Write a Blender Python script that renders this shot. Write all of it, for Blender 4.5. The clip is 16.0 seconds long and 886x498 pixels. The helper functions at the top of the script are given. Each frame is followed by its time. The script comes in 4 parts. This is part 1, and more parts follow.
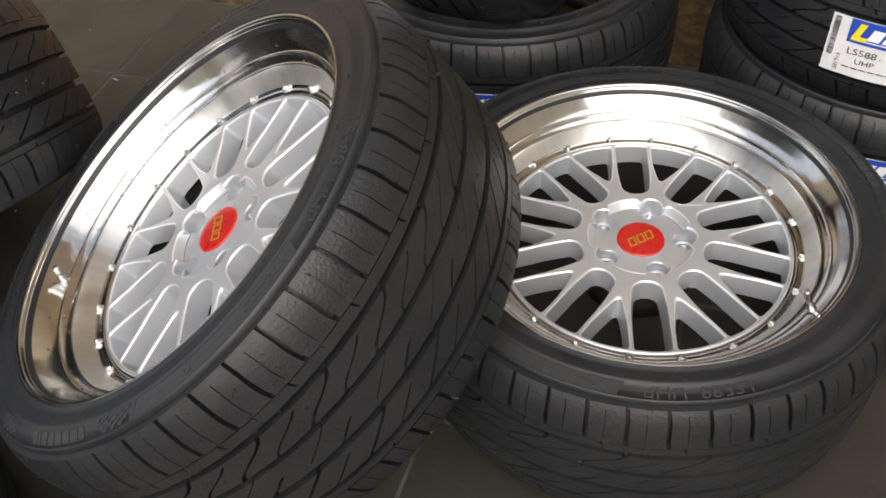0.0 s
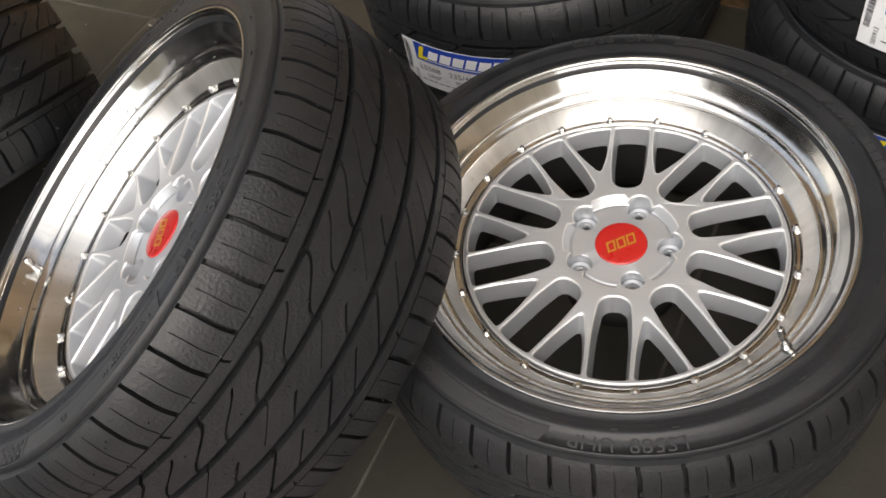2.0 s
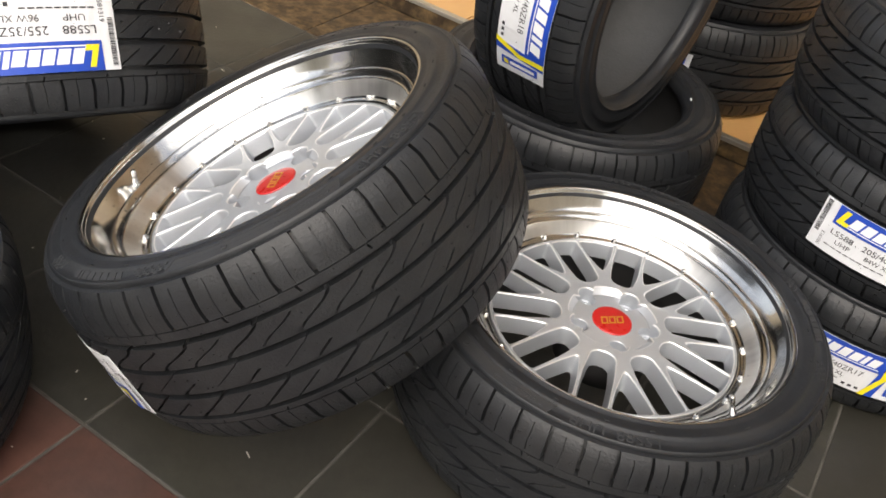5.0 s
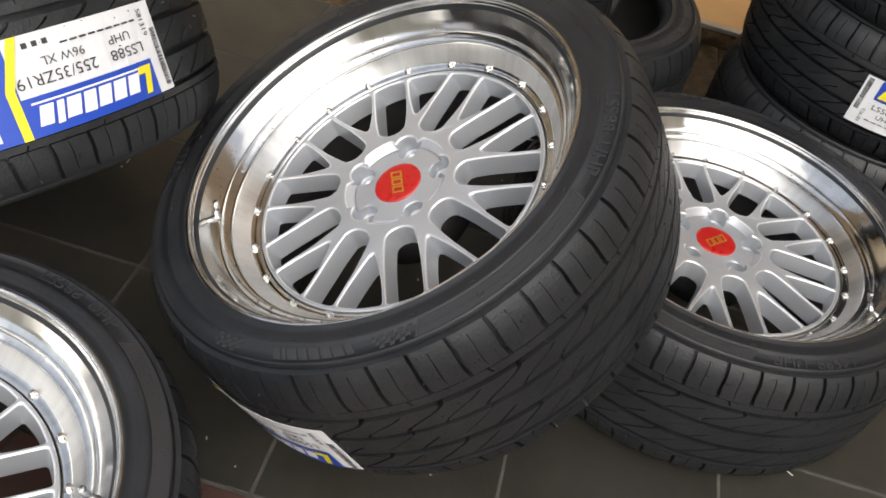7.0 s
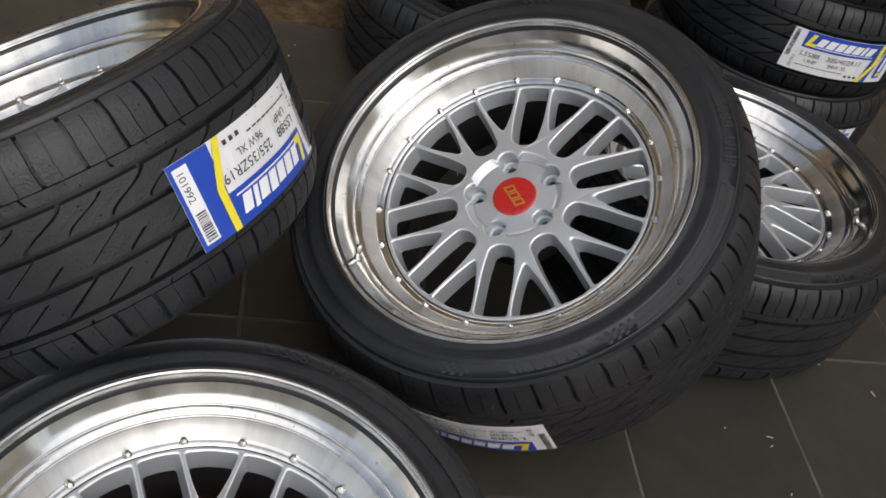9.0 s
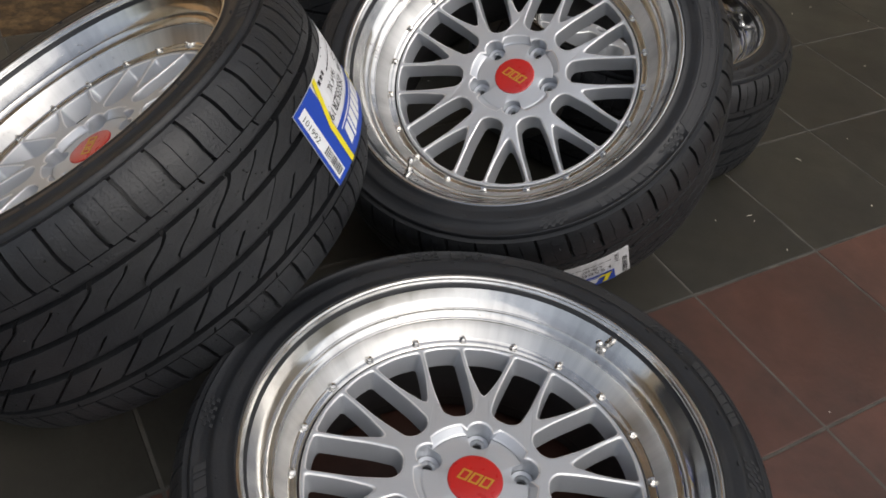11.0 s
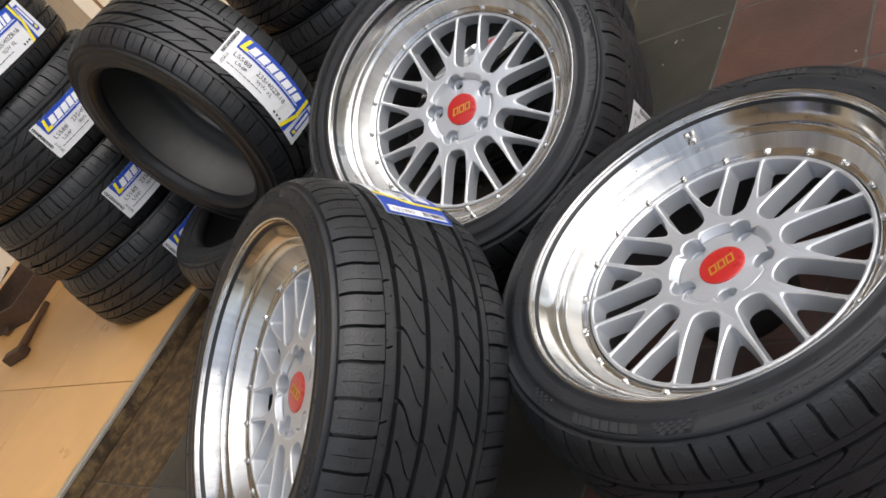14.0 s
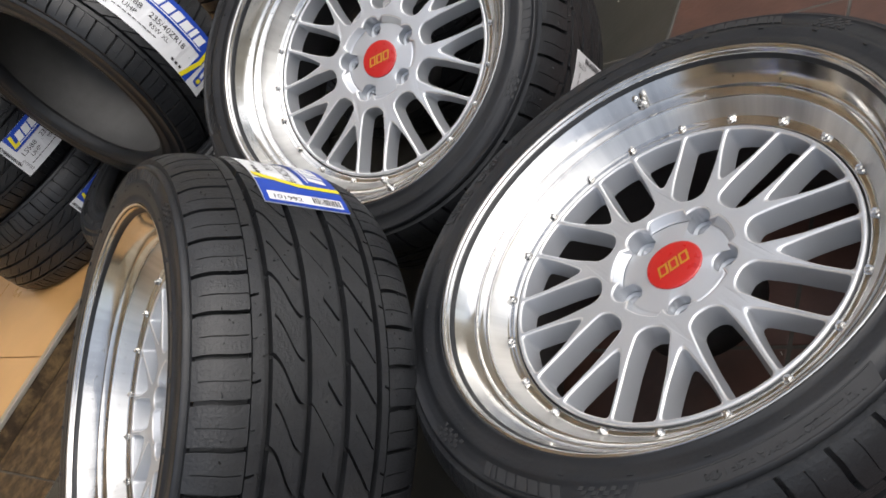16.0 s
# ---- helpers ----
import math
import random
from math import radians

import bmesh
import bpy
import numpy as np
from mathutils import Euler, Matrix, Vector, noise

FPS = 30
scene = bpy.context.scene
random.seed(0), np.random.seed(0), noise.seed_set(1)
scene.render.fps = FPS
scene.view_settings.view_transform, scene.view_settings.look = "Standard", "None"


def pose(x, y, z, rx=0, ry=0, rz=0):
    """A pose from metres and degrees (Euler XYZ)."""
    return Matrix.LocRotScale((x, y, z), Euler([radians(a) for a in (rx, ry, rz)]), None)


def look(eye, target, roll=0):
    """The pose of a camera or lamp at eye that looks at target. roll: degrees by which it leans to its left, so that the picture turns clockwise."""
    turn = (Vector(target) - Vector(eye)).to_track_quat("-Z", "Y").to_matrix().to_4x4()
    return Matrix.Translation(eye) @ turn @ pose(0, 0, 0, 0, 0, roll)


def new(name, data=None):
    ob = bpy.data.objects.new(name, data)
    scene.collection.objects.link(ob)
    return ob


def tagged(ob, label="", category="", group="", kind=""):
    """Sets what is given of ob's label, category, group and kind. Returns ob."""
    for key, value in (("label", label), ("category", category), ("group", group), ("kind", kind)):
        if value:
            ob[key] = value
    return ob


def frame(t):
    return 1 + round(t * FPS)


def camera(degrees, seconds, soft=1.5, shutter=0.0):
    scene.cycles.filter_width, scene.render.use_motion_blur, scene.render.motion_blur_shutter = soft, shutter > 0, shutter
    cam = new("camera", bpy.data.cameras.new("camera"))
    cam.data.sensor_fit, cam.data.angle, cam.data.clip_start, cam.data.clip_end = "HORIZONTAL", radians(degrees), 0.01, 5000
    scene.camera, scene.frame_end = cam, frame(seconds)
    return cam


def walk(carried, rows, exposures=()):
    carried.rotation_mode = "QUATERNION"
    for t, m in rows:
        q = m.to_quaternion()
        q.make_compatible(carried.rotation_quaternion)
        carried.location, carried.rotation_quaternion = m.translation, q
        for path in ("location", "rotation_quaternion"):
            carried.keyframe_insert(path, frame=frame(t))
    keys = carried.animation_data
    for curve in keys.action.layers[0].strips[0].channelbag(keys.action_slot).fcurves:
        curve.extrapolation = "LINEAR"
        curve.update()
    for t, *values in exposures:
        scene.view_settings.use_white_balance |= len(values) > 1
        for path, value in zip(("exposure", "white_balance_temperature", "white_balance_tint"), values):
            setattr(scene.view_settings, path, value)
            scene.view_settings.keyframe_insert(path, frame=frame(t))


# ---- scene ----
cam = camera(53.92, 16.0, 1.7)
ROWS = [
    (0, -0.096, 0.100, 1.021, 43.73, 3.41, 18.76),
    (0.5, -0.147, 0.176, 1.029, 40.14, 4.96, 14.85),
    (1, -0.140, 0.244, 1.040, 36.78, 6.66, 12.83),
    (1.5, -0.053, 0.291, 1.038, 36.14, 9.44, 17.35),
    (2, 0.062, 0.335, 1.046, 36.66, 9.80, 25.95),
    (2.5, 0.104, 0.337, 1.047, 39.45, 7.45, 33.28),
    (3, 0.112, 0.323, 1.041, 42.09, 2.21, 38.43),
    (3.2, 0.108, 0.308, 1.040, 42.65, 0.54, 39.37),
    (5.3, -0.012, -0.131, 1.023, 52.08, -10.83, 31.15),
    (5.5, -0.043, -0.123, 1.017, 50.96, -10.48, 30.12),
    (6, -0.207, -0.039, 0.997, 44.38, -9.47, 26.97),
    (6.5, -0.328, -0.046, 0.986, 46.10, -9.59, 20.42),
    (7, -0.499, -0.152, 1.010, 46.07, -10.60, 13.40),
    (7.5, -0.604, -0.225, 1.018, 46.97, -11.73, 9.34),
    (8, -0.713, -0.224, 1.017, 47.66, -11.73, 4.84),
    (8.2, -0.754, -0.216, 1.031, 47.19, -11.46, 2.65),
    (10.3, -1.273, -0.265, 1.082, 47.16, -11.31, -17.68),
    (10.5, -1.290, -0.267, 1.062, 47.34, -10.27, -20.41),
    (11, -1.377, -0.273, 1.015, 47.83, -6.32, -28.82),
    (11.5, -1.478, -0.290, 0.971, 47.02, -3.51, -36.09),
    (12, -1.652, -0.268, 0.965, 48.74, 0.66, -44.13),
    (12.5, -1.738, -0.270, 0.976, 53.08, 6.79, -49.34),
    (13, -1.755, -0.296, 0.976, 56.30, 15.79, -52.70),
    (13.5, -1.753, -0.327, 0.968, 55.01, 26.63, -57.80),
    (14, -1.742, -0.374, 0.967, 52.82, 36.07, -62.68),
    (14.5, -1.742, -0.373, 0.937, 49.64, 39.44, -66.62),
    (15, -1.672, -0.356, 0.903, 46.63, 41.90, -70.04),
    (15.5, -1.590, -0.324, 0.858, 46.46, 40.56, -69.62),
    (16, -1.527, -0.297, 0.853, 46.65, 35.54, -64.95),
]
walk(cam, [(t, pose(x, y, z, rx, ry, rz)) for t, x, y, z, rx, ry, rz in ROWS], [(0, 0.98, 6950, 10), (1.3, 0.92, 7000, 10), (2.1, 1.0, 7050, 10), (3.2, 1.16, 7050, 10), (5.5, 1.15, 7000, 10), (7, 0.90, 6800, 9), (8.2, 0.46, 6600, 9), (11, 0.25, 6650, 10), (12, 0.54, 6600, 10), (14, 0.76, 6600, 10), (16, 0.74, 6600, 10)])

# ---- light ----
world = bpy.data.worlds.new("world")
scene.world = world
world.use_nodes = True
wt = world.node_tree
wt.nodes.clear()
sky = wt.nodes.new("ShaderNodeTexSky")
sky.sky_type = "NISHITA"
sky.sun_disc = False
sky.sun_elevation, sky.sun_rotation = radians(50), radians(165)
sky.air_density, sky.dust_density, sky.ozone_density = 1.0, 3.0, 1.0
bg = wt.nodes.new("ShaderNodeBackground")
bg.inputs["Strength"].default_value = 0.15
wo = wt.nodes.new("ShaderNodeOutputWorld")
grey = wt.nodes.new("ShaderNodeHueSaturation")
grey.inputs["Saturation"].default_value = 0.48
wt.links.new(sky.outputs[0], grey.inputs["Color"])
wt.links.new(grey.outputs[0], bg.inputs[0])
wt.links.new(bg.outputs[0], wo.inputs[0])
sun = new("sun", bpy.data.lights.new("sun", "SUN"))
sun.data.energy, sun.data.angle, sun.data.color = 0.78, radians(90), (1.0, 0.96, 0.90)
sun.matrix_world = look((1.1, -4.05, 5.0), (0, 0, 0))


# ---- materials ----
def material(name, colour, rough=0.5, metal=0.0, vary=0.15, scale=40.0, bump=0.0, bump_scale=400.0, rough_vary=0.1, coat=0.0, stain=0.0, stain_scale=4.0, stain_colour=(0.1, 0.09, 0.08), per_object=0.0):
    m = bpy.data.materials.new(name)
    m.use_nodes = True
    t = m.node_tree
    n, l = t.nodes, t.links
    b = n["Principled BSDF"]
    b.inputs["Roughness"].default_value = rough
    b.inputs["Metallic"].default_value = metal
    b.inputs["Coat Weight"].default_value = coat
    b.inputs["Coat Roughness"].default_value = 0.08
    tc = n.new("ShaderNodeTexCoord")
    fine = n.new("ShaderNodeTexNoise")
    fine.inputs["Scale"].default_value = scale
    fine.inputs["Detail"].default_value = 6.0
    l.new(tc.outputs["Object"], fine.inputs["Vector"])
    ramp = n.new("ShaderNodeMapRange")
    ramp.inputs[3].default_value, ramp.inputs[4].default_value = 1.0 - vary, 1.0 + vary
    l.new(fine.outputs["Fac"], ramp.inputs[0])
    mul = n.new("ShaderNodeVectorMath")
    mul.operation = "SCALE"
    mul.inputs[0].default_value = colour
    l.new(ramp.outputs[0], mul.inputs["Scale"])
    out = mul.outputs[0]
    if per_object:
        info = n.new("ShaderNodeObjectInfo")
        r2 = n.new("ShaderNodeMapRange")
        r2.inputs[3].default_value, r2.inputs[4].default_value = 1.0 - per_object, 1.0 + per_object
        l.new(info.outputs["Random"], r2.inputs[0])
        mul2 = n.new("ShaderNodeVectorMath")
        mul2.operation = "SCALE"
        l.new(out, mul2.inputs[0])
        l.new(r2.outputs[0], mul2.inputs["Scale"])
        out = mul2.outputs[0]
    if stain:
        big = n.new("ShaderNodeTexNoise")
        big.inputs["Scale"].default_value = stain_scale
        big.inputs["Detail"].default_value = 8.0
        big.inputs["Roughness"].default_value = 0.65
        l.new(tc.outputs["Object"], big.inputs["Vector"])
        r3 = n.new("ShaderNodeMapRange")
        r3.inputs[1].default_value, r3.inputs[2].default_value = 0.45, 0.72
        r3.inputs[3].default_value, r3.inputs[4].default_value = 0.0, stain
        l.new(big.outputs["Fac"], r3.inputs[0])
        mix = n.new("ShaderNodeMix")
        mix.data_type = "RGBA"
        mix.inputs["B"].default_value = (*stain_colour, 1)
        l.new(r3.outputs[0], mix.inputs["Factor"])
        l.new(out, mix.inputs["A"])
        out = mix.outputs["Result"]
    l.new(out, b.inputs["Base Color"])
    rr = n.new("ShaderNodeMapRange")
    rr.inputs[3].default_value, rr.inputs[4].default_value = max(rough - rough_vary, 0.02), min(rough + rough_vary, 1)
    rn = n.new("ShaderNodeTexNoise")
    rn.inputs["Scale"].default_value = scale * 0.35
    rn.inputs["Detail"].default_value = 4.0
    l.new(tc.outputs["Object"], rn.inputs["Vector"])
    l.new(rn.outputs["Fac"], rr.inputs[0])
    l.new(rr.outputs[0], b.inputs["Roughness"])
    if bump:
        bn = n.new("ShaderNodeTexNoise")
        bn.inputs["Scale"].default_value = bump_scale
        bn.inputs["Detail"].default_value = 5.0
        l.new(tc.outputs["Object"], bn.inputs["Vector"])
        bu = n.new("ShaderNodeBump")
        bu.inputs["Strength"].default_value = bump
        bu.inputs["Distance"].default_value = 0.002
        l.new(bn.outputs["Fac"], bu.inputs["Height"])
        l.new(bu.outputs[0], b.inputs["Normal"])
    return m


RUBBER = material("rubber_tread", (0.0122, 0.0135, 0.0158), 0.45, vary=0.45, scale=60, bump=0.4, bump_scale=300, rough_vary=0.12, stain=0.5, stain_scale=9, stain_colour=(0.029, 0.030, 0.031))
RUBBER_SIDE = material("rubber_sidewall", (0.0116, 0.0131, 0.0158), 0.48, vary=0.35, scale=30, bump=0.2, bump_scale=220, rough_vary=0.14, stain=0.4, stain_scale=11, stain_colour=(0.030, 0.030, 0.031))
for m in (RUBBER, RUBBER_SIDE):
    m.node_tree.nodes["Principled BSDF"].inputs["Specular IOR Level"].default_value = 0.45
side = RUBBER_SIDE.node_tree
rings = side.nodes.new("ShaderNodeTexWave")
rings.wave_type, rings.rings_direction = "RINGS", "Z"
rings.inputs["Scale"].default_value, rings.inputs["Distortion"].default_value, rings.inputs["Detail"].default_value = 46.0, 2.5, 3.0
rings.inputs["Detail Scale"].default_value = 2.0
ridge = side.nodes.new("ShaderNodeBump")
ridge.inputs["Strength"].default_value, ridge.inputs["Distance"].default_value = 0.08, 0.0010
side.links.new(next(n for n in side.nodes if n.type == "TEX_COORD").outputs["Object"], rings.inputs["Vector"])
side.links.new(rings.outputs["Fac"], ridge.inputs["Height"])
side.links.new(next(n for n in side.nodes if n.type == "BUMP" and n != ridge).outputs[0], ridge.inputs["Normal"])
side.links.new(ridge.outputs[0], side.nodes["Principled BSDF"].inputs["Normal"])
NUB = material("rubber_nub", (0.02, 0.02, 0.021), 0.3, vary=0.3, scale=300)
PANEL = material("smooth_rubber_panel", (0.022, 0.0225, 0.024), 0.5, vary=0.2, scale=60)
LINER = material("inner_liner", (0.050, 0.050, 0.049), 0.55, vary=0.3, scale=35, bump=0.25, bump_scale=160, stain=0.4, stain_scale=9, stain_colour=(0.03, 0.03, 0.03))
LETTER = material("raised_letter", (0.023, 0.024, 0.026), 0.6, vary=0.2, scale=80)
CHROME = material("polished_lip", (0.62, 0.615, 0.60), 0.14, 1.0, vary=0.03, scale=20, rough_vary=0.05)


def polish(m, low, high):
    """Lathe-polished metal: streaks that change round the rim, fine rings and soft smears."""
    t = m.node_tree
    n, l = t.nodes, t.links
    b = n["Principled BSDF"]
    tan = n.new("ShaderNodeTangent")
    tan.direction_type, tan.axis = "RADIAL", "Z"
    l.new(tan.outputs[0], b.inputs["Tangent"])
    b.inputs["Anisotropic"].default_value, b.inputs["Anisotropic Rotation"].default_value = 0.5, 0.25
    tc = next(k for k in n if k.type == "TEX_COORD")
    flat = n.new("ShaderNodeVectorMath")
    flat.operation = "MULTIPLY"
    flat.inputs[1].default_value = (1, 1, 0)
    unit = n.new("ShaderNodeVectorMath")
    unit.operation = "NORMALIZE"
    l.new(tc.outputs["Object"], flat.inputs[0])
    l.new(flat.outputs[0], unit.inputs[0])
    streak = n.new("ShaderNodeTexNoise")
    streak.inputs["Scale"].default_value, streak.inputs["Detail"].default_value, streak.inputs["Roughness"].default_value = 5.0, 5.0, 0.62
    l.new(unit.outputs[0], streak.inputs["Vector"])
    rough = n.new("ShaderNodeMapRange")
    rough.inputs[1].default_value, rough.inputs[2].default_value = 0.32, 0.68
    rough.inputs[3].default_value, rough.inputs[4].default_value = low, high
    l.new(streak.outputs["Fac"], rough.inputs[0])
    l.new(rough.outputs[0], b.inputs["Roughness"])
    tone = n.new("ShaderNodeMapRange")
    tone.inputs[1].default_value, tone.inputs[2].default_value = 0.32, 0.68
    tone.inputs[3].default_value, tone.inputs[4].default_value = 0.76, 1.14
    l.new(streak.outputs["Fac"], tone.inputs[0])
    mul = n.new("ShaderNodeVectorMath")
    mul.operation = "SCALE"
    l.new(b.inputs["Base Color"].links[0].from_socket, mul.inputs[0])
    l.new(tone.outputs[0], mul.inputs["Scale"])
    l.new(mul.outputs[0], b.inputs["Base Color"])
    smear = n.new("ShaderNodeTexNoise")
    smear.inputs["Scale"].default_value, smear.inputs["Detail"].default_value = 9.0, 3.0
    l.new(tc.outputs["Object"], smear.inputs["Vector"])
    bump = n.new("ShaderNodeBump")
    bump.inputs["Strength"].default_value, bump.inputs["Distance"].default_value = 0.25, 0.004
    l.new(smear.outputs["Fac"], bump.inputs["Height"])
    l.new(bump.outputs[0], b.inputs["Normal"])


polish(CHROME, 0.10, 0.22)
BRUSHED = material("brushed_lip", (0.67, 0.665, 0.65), 0.35, 1.0, vary=0.03, scale=20, rough_vary=0.05)
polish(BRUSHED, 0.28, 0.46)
SILVER = material("silver_paint", (0.55, 0.575, 0.610), 0.42, 0.65, vary=0.06, scale=900, rough_vary=0.06, coat=0.35, bump=0.03, bump_scale=1500)
# Lighter colour that paints the gloss highlight onto the rounded spoke edges.
EDGE_GLINT = material("spoke_edge_highlight", (0.78, 0.78, 0.78), 0.32, 0.6, vary=0.05, scale=300)
# Bare barrels are silver; the shade inside the wheel is put into this colour.
SHADED_METAL = material("shaded_inner_metal", (0.05, 0.05, 0.052), 0.5, 0.3, vary=0.15, scale=40)
CAP_RED = material("red_enamel", (0.44, 0.012, 0.011), 0.3, vary=0.08, scale=300, coat=0.6)
GOLD = material("gold_foil", (0.62, 0.42, 0.06), 0.35, 0.7, vary=0.12, scale=400)
STEEL = material("bright_steel", (0.66, 0.655, 0.64), 0.16, 1.0, vary=0.05, scale=200)
PAPER = material("label_paper", (0.72, 0.73, 0.75), 0.5, vary=0.06, scale=60, bump=0.06, bump_scale=60)
BLUE = material("label_blue", (0.012, 0.06, 0.42), 0.42, vary=0.08, scale=80)
YELLOW = material("label_yellow", (0.80, 0.68, 0.02), 0.45, vary=0.06, scale=80)
INK = material("label_ink", (0.03, 0.03, 0.035), 0.55, vary=0.1, scale=80)
WORDMARK = material("label_white_print", (0.80, 0.81, 0.83), 0.5, vary=0.04, scale=60)
TILE_GREY = material("grey_floor_tile", (0.033, 0.0318, 0.0255), 0.42, vary=0.55, scale=18, bump=0.3, bump_scale=90, stain=0.8, stain_scale=4, stain_colour=(0.020, 0.018, 0.015), per_object=0.16, rough_vary=0.22)
TILE_RED = material("red_floor_tile", (0.086, 0.040, 0.030), 0.42, vary=0.55, scale=18, bump=0.3, bump_scale=90, stain=0.8, stain_scale=4, stain_colour=(0.032, 0.021, 0.017), per_object=0.16, rough_vary=0.22)
GROUT = material("grout", (0.084, 0.079, 0.068), 0.8, vary=0.8, scale=22, bump=0.4, bump_scale=200, stain=0.92, stain_scale=5.0, stain_colour=(0.026, 0.024, 0.020))
MARBLE = material("brown_marble", (0.045, 0.029, 0.016), 0.58, vary=0.9, scale=55, stain=0.9, stain_scale=24, stain_colour=(0.19, 0.125, 0.058), per_object=0.15, rough_vary=0.15, bump=0.3, bump_scale=70)
MARBLE.node_tree.nodes["Principled BSDF"].inputs["Specular IOR Level"].default_value = 0.25
ALUMINIUM = material("aluminium_strip", (0.50, 0.48, 0.43), 0.38, 0.8, vary=0.15, scale=30)
BEIGE = material("beige_floor_tile", (0.60, 0.345, 0.135), 0.3, vary=0.16, scale=7, stain=0.3, stain_scale=3, stain_colour=(0.44, 0.25, 0.10), per_object=0.05, rough_vary=0.1)
BOUNCE_GROUND = material("bounce_ground", (0.40, 0.385, 0.35), 0.8, vary=0.15, scale=9, bump=0.3, bump_scale=120, stain=0.4, stain_scale=1.5, stain_colour=(0.34, 0.32, 0.29))
WALL = material("painted_wall", (0.72, 0.64, 0.50), 0.7, vary=0.08, scale=6, bump=0.1, bump_scale=80)
WOOD = material("brown_wood", (0.22, 0.10, 0.045), 0.5, vary=0.3, scale=18)
CEILING = material("ceiling_paint", (0.80, 0.78, 0.74), 0.8, vary=0.06, scale=5)
IRON = material("rusty_iron", (0.075, 0.045, 0.03), 0.6, 0.3, vary=0.4, scale=60, bump=0.3)
DARK_WOOD = material("worn_handle", (0.10, 0.05, 0.028), 0.6, vary=0.35, scale=50)
GREEN = material("green_plastic", (0.02, 0.16, 0.07), 0.4, vary=0.1, scale=60)
WHITE_PLASTIC = material("white_plastic", (0.6, 0.58, 0.52), 0.45, vary=0.1, scale=60)


WATER = bpy.data.materials.new("water")
WATER.use_nodes = True
wb = WATER.node_tree.nodes["Principled BSDF"]
wb.inputs["Transmission Weight"].default_value, wb.inputs["IOR"].default_value, wb.inputs["Roughness"].default_value = 1.0, 1.33, 0.02

# ---- mesh helpers ----
def mesh_of(name, verts, faces, mat, smooth=False):
    me = bpy.data.meshes.new(name)
    me.from_pydata([tuple(v) for v in verts], [], [tuple(f) for f in faces])
    me.update()
    me.materials.append(mat)
    if smooth:
        me.polygons.foreach_set("use_smooth", [True] * len(me.polygons))
    return me


def child(name, me, parent, label="", m=None):
    ob = new(name, me)
    ob.parent = parent
    if m is not None:
        ob.matrix_basis = m
    if label:
        ob["label"] = label
    return ob


def lathe(profile, n=128, closed=True, a0=0.0, a1=2 * math.pi):
    """Revolve (radius, height) pairs round z."""
    full = abs(a1 - a0 - 2 * math.pi) < 1e-6
    cols = n if full else n + 1
    verts, faces = [], []
    for i in range(cols):
        a = a0 + (a1 - a0) * i / n
        for r, z in profile:
            verts.append((r * math.cos(a), r * math.sin(a), z))
    k = len(profile)
    for i in range(n):
        j = (i + 1) % cols
        for p in range(k if closed else k - 1):
            q = (p + 1) % k
            faces.append((i * k + p, j * k + p, j * k + q, i * k + q))
    return verts, faces


def box(x0, y0, z0, x1, y1, z1, bevel=0.0):
    bm = bmesh.new()
    bmesh.ops.create_cube(bm, size=1)
    for v in bm.verts:
        v.co = Vector(((x0 + x1) / 2 + v.co.x * (x1 - x0), (y0 + y1) / 2 + v.co.y * (y1 - y0), (z0 + z1) / 2 + v.co.z * (z1 - z0)))
    if bevel:
        bmesh.ops.bevel(bm, geom=bm.edges[:], offset=bevel, segments=2, profile=0.6, affect="EDGES")
    return bm


def mesh_bm(name, bm, mat, smooth=False):
    me = bpy.data.meshes.new(name)
    bm.normal_update()
    bm.to_mesh(me)
    bm.free()
    me.materials.append(mat)
    if smooth:
        me.polygons.foreach_set("use_smooth", [True] * len(me.polygons))
    return me


def polar(r, deg):
    a = radians(deg)
    return r * math.cos(a), r * math.sin(a)


def from_curve(data):
    """The vertices and faces of a curve or text."""
    ob = bpy.data.objects.new("shape", data)
    scene.collection.objects.link(ob)
    dg = bpy.context.evaluated_depsgraph_get()
    ev = ob.evaluated_get(dg)
    me = ev.to_mesh()
    v = [tuple(p.co) for p in me.vertices]
    f = [tuple(p.vertices) for p in me.polygons]
    ev.to_mesh_clear()
    bpy.data.objects.remove(ob)
    return v, f


TEXTS = {}


def text_shape(words, size, extrude=0.0):
    """Flat text in x, y; starts at 0 and stands on 0."""
    key = (words, size, extrude)
    if key not in TEXTS:
        c = bpy.data.curves.new("words", "FONT")
        c.body, c.size, c.extrude, c.resolution_u = words, size, extrude, 3
        TEXTS[key] = from_curve(c)
    return TEXTS[key]


# ---- tyres ----
def smoothstep(x):
    x = min(max(x, 0.0), 1.0)
    return x * x * (3 - 2 * x)


